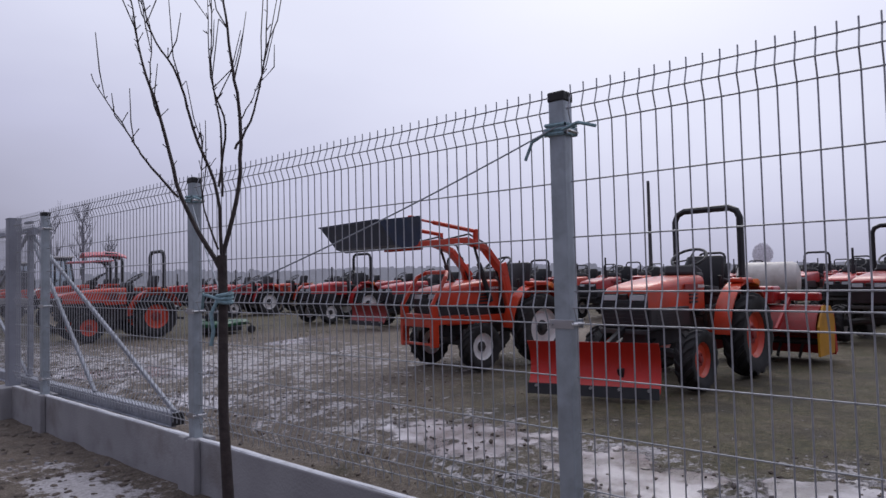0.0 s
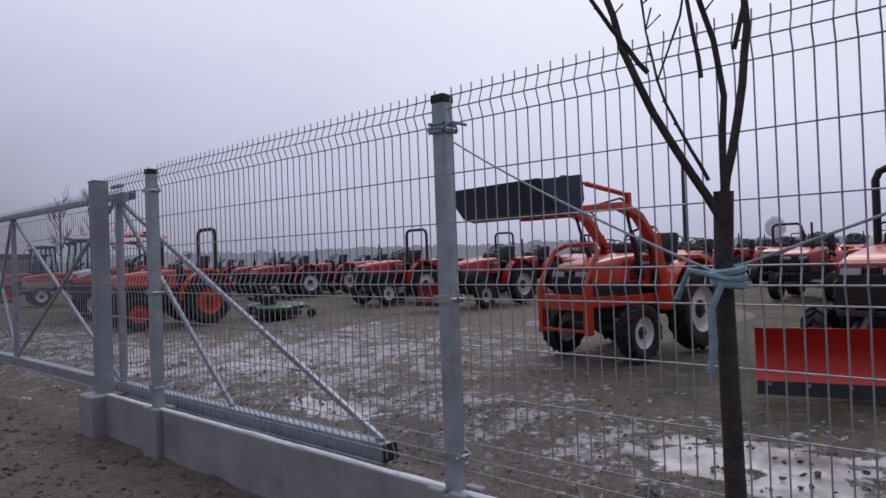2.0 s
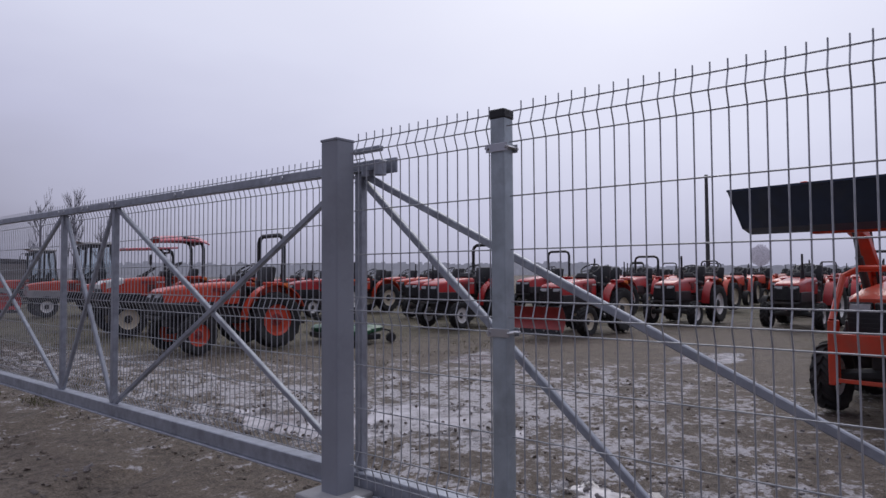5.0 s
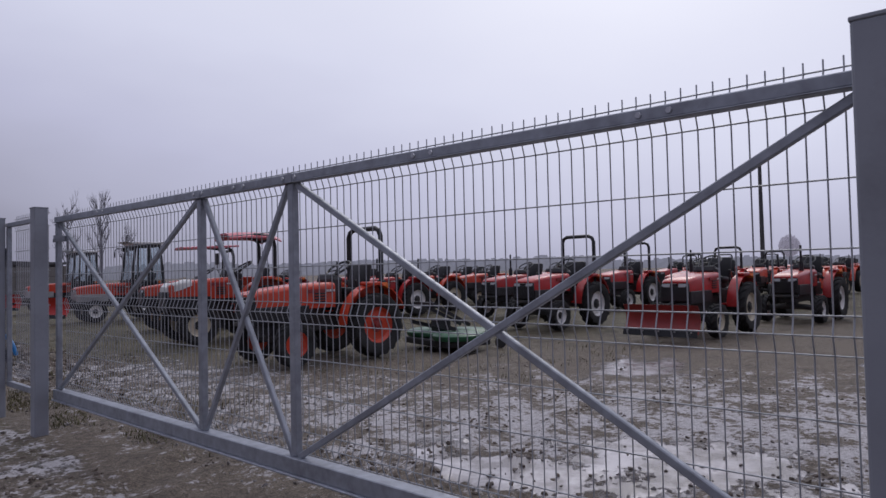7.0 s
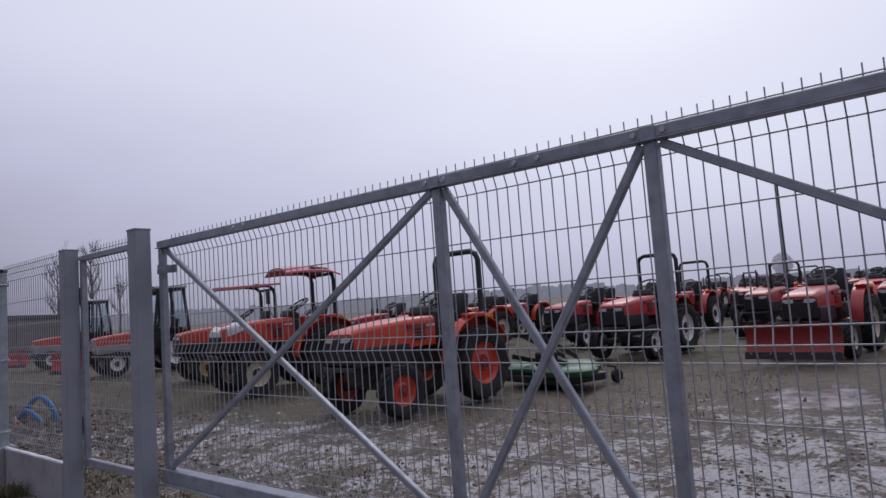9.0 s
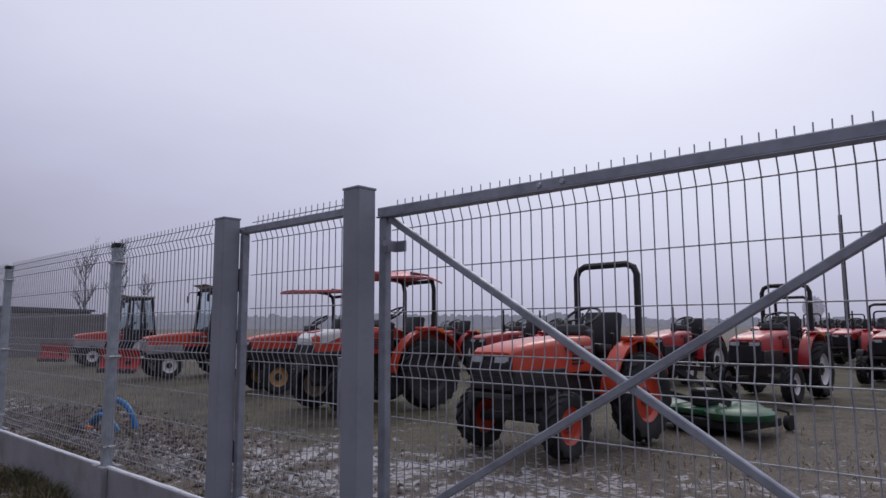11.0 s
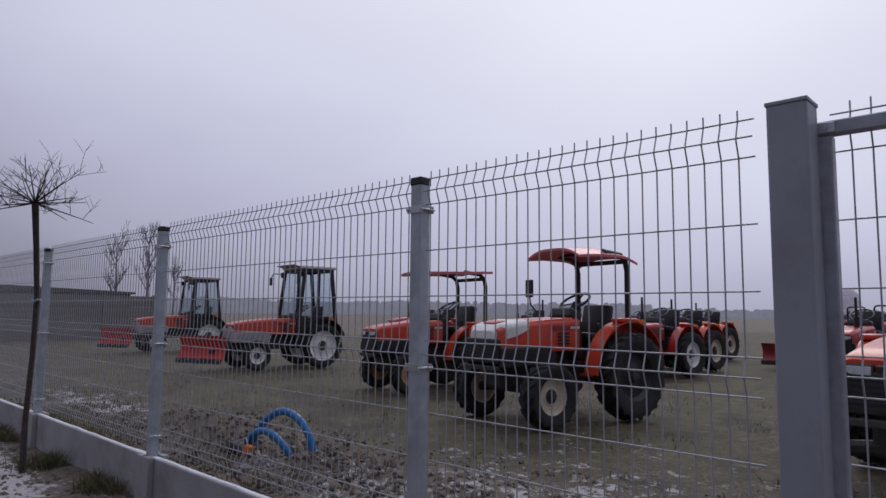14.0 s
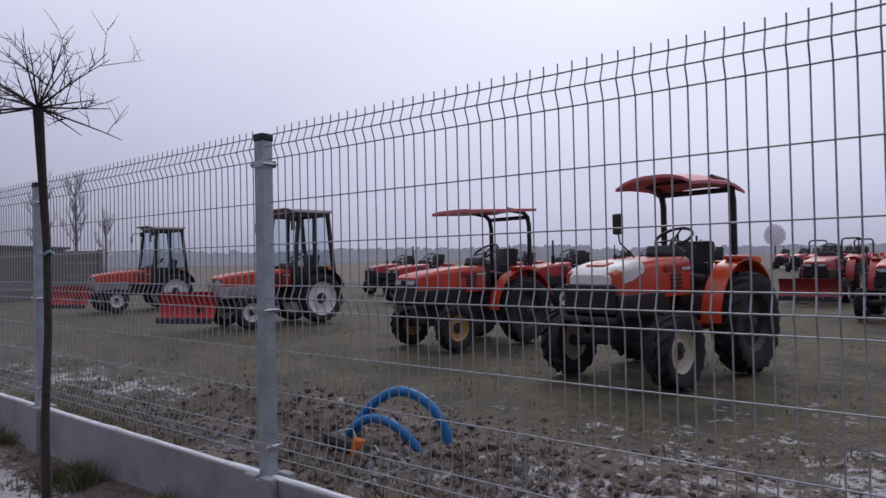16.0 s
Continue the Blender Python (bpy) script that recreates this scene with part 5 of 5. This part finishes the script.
HB = thing("hose_bundle", "blue corrugated conduit hoses arching out of a dirt mound", "hose", m=pose(0, 0, -0.02))
corrugated("hose", [(1.10, 18.86, 0.02), (1.10, 18.80, 0.22), (1.13, 18.66, 0.38), (1.17, 18.48, 0.455), (1.22, 18.30, 0.38), (1.26, 18.20, 0.20), (1.27, 18.17, -0.02)], 0.032, HB)
corrugated("hose", [(1.04, 18.86, 0.02), (1.03, 18.78, 0.20), (1.05, 18.64, 0.29), (1.08, 18.48, 0.27), (1.14, 18.36, 0.15), (1.18, 18.30, 0.0)], 0.030, HB)
bm = bmesh.new()
tube(bm, [(1.02, 18.92, 0.02), (0.98, 18.84, 0.20), (0.96, 18.70, 0.24), (0.98, 18.64, 0.08)], 0.006, 6)
tube(bm, [(1.0, 18.66, 0.12), (0.97, 18.52, 0.16), (0.95, 18.44, 0.10), (0.98, 18.40, 0.02)], 0.006, 6)
tube(bm, [(0.98, 18.64, 0.10), (0.95, 18.50, 0.13), (0.93, 18.42, 0.04)], 0.006, 6)
part("cable", bm, M_CABLE, HB, "thin white cables", smooth=True)
bm = bmesh.new()
box(bm, (0.96, 18.66, 0.13), (0.06, 0.07, 0.11), (10, 5, 20), 0.012)
part("cable_joint", bm, M_ORPLASTIC, HB, "orange plastic joint")
bm = bmesh.new()
box(bm, (0.98, 18.80, 0.11), (0.14, 0.26, 0.14), (8, 4, 10), 0.04)
part("cable_box", bm, M_CAP, HB, "black cable box")


# ---- bare trees ----
def twig(bm, p, d, length, r, depth, rg, seg=5, spread=0.6, kids=3, up=0.25):
    pts, radii = [p.copy()], [r]
    n = 4
    q = p.copy()
    dd = d.copy()
    for i in range(n):
        dd = (dd + Vector((rg.uniform(-1, 1), rg.uniform(-1, 1), rg.uniform(-0.4, 1) * up * 2)) * 0.10).normalized()
        q = q + dd * length / n
        pts.append(q.copy())
        radii.append(r * (1 - 0.75 * (i + 1) / n) + 0.0006)
    tube(bm, pts, r, seg, radii=radii)
    if depth:
        for k in range(kids):
            f = rg.uniform(0.25, 0.95)
            i = min(int(f * n), n - 1)
            b = pts[i].lerp(pts[i + 1], f * n - i)
            s = Vector((rg.uniform(-1, 1), rg.uniform(-1, 1), rg.uniform(-0.2, 1))).normalized()
            nd = (dd * (1 - spread) + s * spread + Vector((0, 0, up))).normalized()
            twig(bm, b, nd, length * rg.uniform(0.35, 0.6), max(radii[i] * 0.6, 0.0012), depth - 1, rg, 4, spread, kids, up)


rg = random.Random(11)
YT = thing("young_tree", "bare young tree tied with blue rope outside the fence", "tree", m=pose(-0.54, 2.60, -0.02))
bm = bmesh.new()
tube(bm, [(0.02, 0, -0.1), (0.01, 0.0, 0.3), (0.0, 0.02, 0.7), (0.01, 0.03, 1.14), (0.0, 0.02, 1.33)], 0.02, 10, radii=[0.027, 0.024, 0.021, 0.019, 0.020])
part("trunk", bm, M_BARK, YT, smooth=True)


def limb(bm, line, depth, r0, rg):
    """A whippy limb along (across, up), leaning out by depth, with short budded spurs."""
    across, back = Vector((0.71, -0.70, 0)), Vector((0.70, 0.71, 0))
    P = [Vector((0, 0.02, 1.28)) + across * u * 1.1 + Vector((0, 0, v * 1.25)) + back * depth * v for u, v in line]
    path = []
    for k in range(len(P) - 1):
        p0, p1, p2, p3 = P[max(k - 1, 0)], P[k], P[k + 1], P[min(k + 2, len(P) - 1)]
        for q in range(5):
            f = q / 5
            c = 0.5 * ((2 * p1) + (p2 - p0) * f + (2 * p0 - 5 * p1 + 4 * p2 - p3) * f * f + (3 * p1 - p0 - 3 * p2 + p3) * f ** 3)
            path.append(c + Vector((rg.uniform(-1, 1), rg.uniform(-1, 1), 0)) * 0.003)
    path.append(P[-1])
    n = len(path)
    radii = [r0 * (1 - 0.78 * i / n) for i in range(n)]
    radii = [r * 0.8 for r in radii]
    tube(bm, path, r0, 6, radii=radii)
    for i in (n // 2, n * 2 // 3, n * 5 // 6):
        out = Vector((rg.uniform(-1, 1), rg.uniform(-1, 1), 1.6)).normalized()
        L = rg.uniform(0.12, 0.34)
        mid = path[i] + out * L * 0.5 + Vector((rg.uniform(-1, 1), rg.uniform(-1, 1), 0)) * 0.015
        tube(bm, [path[i], mid, path[i] + (out + Vector((0, 0, 0.5))) * L * 0.8], 0.003, 5, radii=[radii[i] * 0.7, 0.0026, 0.0016])
    for i in range(3, n):
        d = (path[i] - path[i - 1]).normalized()
        for c in range(rg.choice((1, 1, 2))):
            side = Vector((rg.uniform(-1, 1), rg.uniform(-1, 1), 0.2)).normalized()
            L = rg.choice((0.010, 0.014, 0.02, 0.03, 0.05)) if i > 6 else 0.01
            tip = path[i] + (d * 0.7 + side).normalized() * L
            tube(bm, [path[i], path[i].lerp(tip, 0.6), tip], 0.002, 4, radii=[0.0024, 0.0017, 0.0024])


for line, dep, r0 in (([(-0.01, 0.0), (-0.15, 0.23), (-0.24, 0.51), (-0.32, 0.73), (-0.36, 0.92)], 0.10, 0.013),
                      ([(-0.15, 0.23), (-0.26, 0.35), (-0.32, 0.44), (-0.43, 0.60)], -0.15, 0.007),
                      ([(-0.24, 0.51), (-0.27, 0.62), (-0.27, 0.80), (-0.33, 0.95)], 0.05, 0.005),
                      ([(0.0, 0.02), (-0.01, 0.24), (-0.09, 0.45), (-0.14, 0.62), (-0.23, 0.76), (-0.27, 0.92)], -0.10, 0.010),
                      ([(-0.01, 0.24), (-0.03, 0.50), (-0.08, 0.72), (-0.10, 0.98)], 0.22, 0.007),
                      ([(0.0, 0.03), (0.06, 0.27), (0.065, 0.50), (0.03, 0.72), (0.0, 0.95), (-0.01, 1.2)], 0.05, 0.013),
                      ([(0.065, 0.38), (0.14, 0.50), (0.19, 0.70), (0.21, 0.95)], -0.18, 0.007),
                      ([(0.0, 0.26), (0.04, 0.45), (0.0, 0.60), (0.02, 0.90)], -0.22, 0.007),
                      ([(0.065, 0.50), (0.12, 0.60), (0.14, 0.64)], 0.1, 0.004),
                      ([(-0.02, 0.06), (-0.09, 0.24), (-0.10, 0.46)], 0.30, 0.006)):
    bm = bmesh.new()
    limb(bm, line, dep, r0, rg)
    part("branch", bm, M_BARK, YT)

T2 = thing("grafted_tree", "small bare grafted standard tree with umbrella crown", "tree", m=pose(-0.37, 19.71, -0.01))
bm = bmesh.new()
tube(bm, [(0, 0, -0.1), (-0.01, -0.02, 0.4), (0.0, -0.05, 0.9), (0.01, -0.02, 1.35), (-0.04, -0.10, 1.75), (-0.10, -0.22, 2.08)], 0.02, 9, radii=[0.025, 0.022, 0.020, 0.020, 0.022, 0.026])
part("trunk", bm, M_BARK, T2, smooth=True)
bm = bmesh.new()
for k in range(22):
    a = 2 * math.pi * k / 22 + rg.uniform(-0.15, 0.15)
    el = rg.uniform(-0.35, 1.3)
    twig(bm, Vector((-0.10, -0.22, 2.08)), Vector((math.cos(a), math.sin(a), el)).normalized(), rg.uniform(0.22, 0.46), 0.006, 2, rg, 4, 0.62, 3, 0.06)
part("crown", bm, M_BARK, T2, "dense bare twigs")
bm = bmesh.new()
tube(bm, [(0.03 * math.cos(a) + 0.01, 0.03 * math.sin(a) - 0.02, 1.33 + 0.01 * math.sin(3 * a)) for a in [k * 0.5 for k in range(26)]], 0.008, 6)
part("tie", bm, M_ROPE, T2, "blue-green rope tie", smooth=True)


def rope(name, a, b, sag, r, m, label):
    bm = bmesh.new()
    a, b = Vector(a), Vector(b)
    tube(bm, [a.lerp(b, u / 16) - Vector((0, 0, sag * 4 * (u / 16) * (1 - u / 16))) for u in range(17)], r, 6)
    return tagged(part(name, bm, m, smooth=True), label, "rope")


rope("rope", (-0.03, 1.30, 1.715), (-0.53, 2.60, 1.155), 0.02, 0.0032, M_CORD, "pale cord from fence post to young tree")
rope("rope", (-0.03, 3.82, 1.66), (-0.53, 2.64, 1.14), 0.02, 0.0032, M_CORD, "pale cord from fence post to young tree")
KN = thing("rope_knot", "pale blue rope knotted round the young trunk", "rope", m=pose(-0.53, 2.62, 1.12))
bm = bmesh.new()
for z in (0.0, 0.014, 0.027):
    tube(bm, [(0.030 * math.cos(a), 0.030 * math.sin(a), z + 0.005 * math.sin(a + z * 80)) for a in [k * 0.45 for k in range(15)]], 0.008, 6)
tube(bm, [(-0.03, 0.0, 0.01), (-0.05, 0.02, -0.05), (-0.04, 0.02, -0.12), (-0.045, 0.03, -0.18)], 0.008, 6)
tube(bm, [(-0.03, -0.01, 0.01), (-0.06, 0.06, 0.03), (-0.05, 0.09, -0.03)], 0.007, 6)
part("knot", bm, M_ROPE, KN, smooth=True)
for y in (1.328, 3.85):
    bm = bmesh.new()
    for z in (0, 0.014, 0.03):
        tube(bm, [(-0.037, -0.037, 1.68 + z), (0.037, -0.037, 1.684 + z), (0.037, 0.037, 1.68 + z), (-0.037, 0.037, 1.684 + z), (-0.037, -0.037, 1.68 + z)], 0.007, 6, cap=False)
    tube(bm, [(-0.04, -0.03, 1.69), (-0.06, -0.10, 1.70), (-0.05, -0.16, 1.68)], 0.006, 6)
    if y < 2:
        tube(bm, [(-0.04, 0.03, 1.69), (-0.06, 0.08, 1.66), (-0.06, 0.11, 1.60)], 0.006, 6)
    ob = tagged(part("rope_wrap", bm, M_ROPE, smooth=True), "pale blue rope wrapped round a fence post", "rope")
    ob.location.y = y


# ---- distance ----
def far_tree(x, y, h, seed, spread, kids=5):
    r = random.Random(seed)
    T = thing("bare_tree", "tall bare tree in the distance, haze painted into its bark", "tree", "far bare trees", m=pose(x, y, -0.1))
    bm = bmesh.new()
    tube(bm, [(0, 0, 0), (0.1, 0, h * 0.4), (0, 0.1, h * 0.8), (0, 0, h)], 0.2, 6, radii=[h * 0.02, h * 0.016, h * 0.008, 0.02])
    part("trunk", bm, M_HAZED_BARK, T)
    bm = bmesh.new()
    for k in range(16):
        z = h * r.uniform(0.25, 0.9)
        a = r.uniform(0, 6.28)
        twig(bm, Vector((0, 0, z)), Vector((math.cos(a) * spread, math.sin(a) * spread, 1)).normalized(), h * r.uniform(0.18, 0.34), h * 0.006, 2, r, 4, 0.4, kids, 0.4)
    part("crown", bm, M_HAZED_BARK, T)


far_tree(36.5, 119, 12.5, 1, 0.6, 6)
far_tree(43, 123, 14.5, 2, 0.55, 6)
far_tree(47, 122, 9.0, 3, 0.9, 6)


def leafy(x, y, h, r, seed):
    g = random.Random(seed)
    T = thing("round_tree", "round-crowned tree alone on the horizon, haze painted into its crown", "tree", m=pose(x, y, -0.2))
    bm = bmesh.new()
    tube(bm, [(0, 0, 0), (0, 0, h * 0.5)], 0.3, 6, radii=[0.35, 0.2])
    for k in range(5):
        a = k * 1.3
        tube(bm, [(0, 0, h * 0.38), (math.cos(a) * r * 0.6, math.sin(a) * r * 0.6, h * 0.72)], 0.12, 5)
    part("trunk", bm, M_HAZED_BARK, T)
    vs, fs = [], []
    for k in range(5200):
        d = Vector((g.gauss(0, 1), g.gauss(0, 1), g.gauss(0, 1))).normalized() * (g.random() ** 0.4)
        p = Vector((d.x * r, d.y * r, h * 0.66 + d.z * h * 0.34))
        s = g.uniform(0.18, 0.45)
        u = Vector((g.gauss(0, 1), g.gauss(0, 1), g.gauss(0, 1))).normalized()
        w = u.orthogonal().normalized()
        b = len(vs)
        vs += [p + u * s, p + w * s, p - u * s * 0.6]
        fs.append((b, b + 1, b + 2))
    me = bpy.data.meshes.new("crown")
    me.from_pydata([v[:] for v in vs], [], fs)
    me.materials.append(M_HAZED_TWIGS)
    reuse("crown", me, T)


leafy(215, 58, 9.6, 2.9, 5)


def woods():
    g = random.Random(8)
    vs, fs = [], []
    for a_deg in np.arange(-20, 125, 0.10):
        a = radians(a_deg)
        for k in range(5):
            R = 330 + g.uniform(-25, 25)
            hh = 2.6 + 1.6 * noise.noise(Vector((a_deg * 0.13, 0, 0))) + 1.0 * noise.noise(Vector((a_deg * 0.7, 3, 0)))
            if 20 < a_deg < 62:
                hh += 2.6
            z = g.uniform(0, 1) ** 0.7 * max(1.0, hh)
            p = Vector((math.sin(a) * R, math.cos(a) * R, z))
            t = Vector((math.cos(a), -math.sin(a), 0))
            s = g.uniform(0.8, 1.9)
            b = len(vs)
            vs += [p - t * s - Vector((0, 0, s)), p + t * s - Vector((0, 0, s * 0.8)), p + t * s * 0.5 + Vector((0, 0, s)), p - t * s * 0.6 + Vector((0, 0, s * 0.9))]
            fs.append((b, b + 1, b + 2, b + 3))
    me = bpy.data.meshes.new("far_woods")
    me.from_pydata([v[:] for v in vs], [], fs)
    me.materials.append(M_HAZED_WOODS)
    tagged(new("far_woods", me), "line of far bare woods, mist painted in as grey-blue glow", "woods", kind="stuff")


woods()

CW = thing("slab_fence", "pale concrete slab fence at the yard's far end", "fence")
for k in range(7):
    x = 2.0 + k * 2.0 - 5.9
    bm = bmesh.new()
    box(bm, (x, 42.0, 0.9), (0.14, 0.14, 1.95), bevel=0.01)
    part("post", bm, M_CONCFAR, CW)
    if k < 6:
        for j in range(4):
            bm = bmesh.new()
            box(bm, (x + 1.0, 42.0, 0.22 + j * 0.46), (1.86, 0.06, 0.445), bevel=0.012)
            part("slab", bm, M_CONCFAR, CW)
CW.location.x = 1.9

SH = thing("shed", "low dark shed far beyond the fence", "shed", m=pose(12, 62, 0))
bm = bmesh.new()
box(bm, (0, 0, 1.1), (8, 4, 2.4))
part("wall", bm, M_SHED, SH)
bm = bmesh.new()
prism(bm, [(-4.2, 2.3), (4.2, 2.3), (4.2, 2.45), (-4.2, 2.7)], -2.3, 2.3)
part("roof", bm, M_SHED, SH)


# ---- loose ground cover ----
def scatter():
    g = random.Random(21)
    vs, fs = [], []
    for k in range(30000):
        if k % 3 == 0:
            x, y = -0.06 - abs(g.gauss(0, 0.14)), g.uniform(15, 24)
        elif k % 3 == 1:
            x, y = 0.15 + abs(g.gauss(0, 0.6)), g.uniform(12, 26)
        else:
            x, y = g.uniform(0.3, 8), g.uniform(11, 25)
        c = noise.noise(Vector((x * 1.1, y * 1.1, 9.0)))
        if c < 0.02 or (7.1 < y < 13.2 and -0.1 < x < 0.4):
            continue
        z = ground_height(x, y) - 0.01
        h = g.uniform(0.03, 0.09) * (1.5 if k % 3 == 0 else 0.8)
        a = g.uniform(0, 6.28)
        dx, dy = math.cos(a) * 0.005, math.sin(a) * 0.005
        lx, ly = g.gauss(0, 0.35) * h, g.gauss(0, 0.35) * h
        b = len(vs)
        vs += [(x - dx, y - dy, z), (x + dx, y + dy, z), (x + lx * 0.5 + dx * 0.6, y + ly * 0.5 + dy * 0.6, z + h * 0.6), (x + lx * 0.5 - dx * 0.6, y + ly * 0.5 - dy * 0.6, z + h * 0.6), (x + lx * 1.3, y + ly * 1.3, z + h)]
        fs += [(b, b + 1, b + 2, b + 3), (b + 3, b + 2, b + 4)]
    me = bpy.data.meshes.new("grass_tufts")
    me.from_pydata(vs, [], fs)
    me.materials.append(M_BLADES)
    tagged(new("grass_tufts", me), "short withered grass along the fence and yard", "grass", kind="stuff")

    ico = bmesh.new()
    bmesh.ops.create_icosphere(ico, subdivisions=1, radius=1)
    iv = [v.co.copy() for v in ico.verts]
    jf = [[v.index for v in f.verts] for f in ico.faces]
    ico.free()
    vs, fs = [], []
    for k in range(14000):
        q = k % 4
        if q == 0:
            x, y = 0.95 + g.gauss(0, 0.6), 18.2 + g.gauss(0, 1.7)
        elif q == 1:
            x, y = 0.2 + abs(g.gauss(0, 1.2)), g.uniform(-1, 24)
        elif q == 2:
            x, y = g.uniform(-1.6, -0.1), g.uniform(0, 24)
        else:
            x, y = g.uniform(0.3, 6), g.uniform(5, 13)
            if noise.noise(Vector((x * 1.3, y * 1.3, 4.0))) < 0.12:
                continue
        if abs(x) < 0.09 or (7.1 < y < 13.2 and -0.05 < x < 0.36):
            continue
        s = g.uniform(0.006, 0.020) * (1.6 if q == 0 else 1.3 if q == 2 else 1.0)
        z = ground_height(x, y)
        b = len(vs)
        e = Euler((g.random() * 6, g.random() * 6, g.random() * 6)).to_matrix()
        for v in iv:
            w = e @ Vector((v.x * 1.3, v.y, v.z * 0.8)) * g.uniform(0.55, 1.35)
            vs.append((x + w.x * s, y + w.y * s, z + w.z * s * 0.7))
        fs += [[b + i for i in f] for f in jf]
    me = bpy.data.meshes.new("mud_clods")
    me.from_pydata(vs, [], fs)
    me.materials.append(M_CLOD)
    tagged(new("mud_clods", me), "frozen clods of mud dusted with snow", "clods", kind="stuff")


scatter()
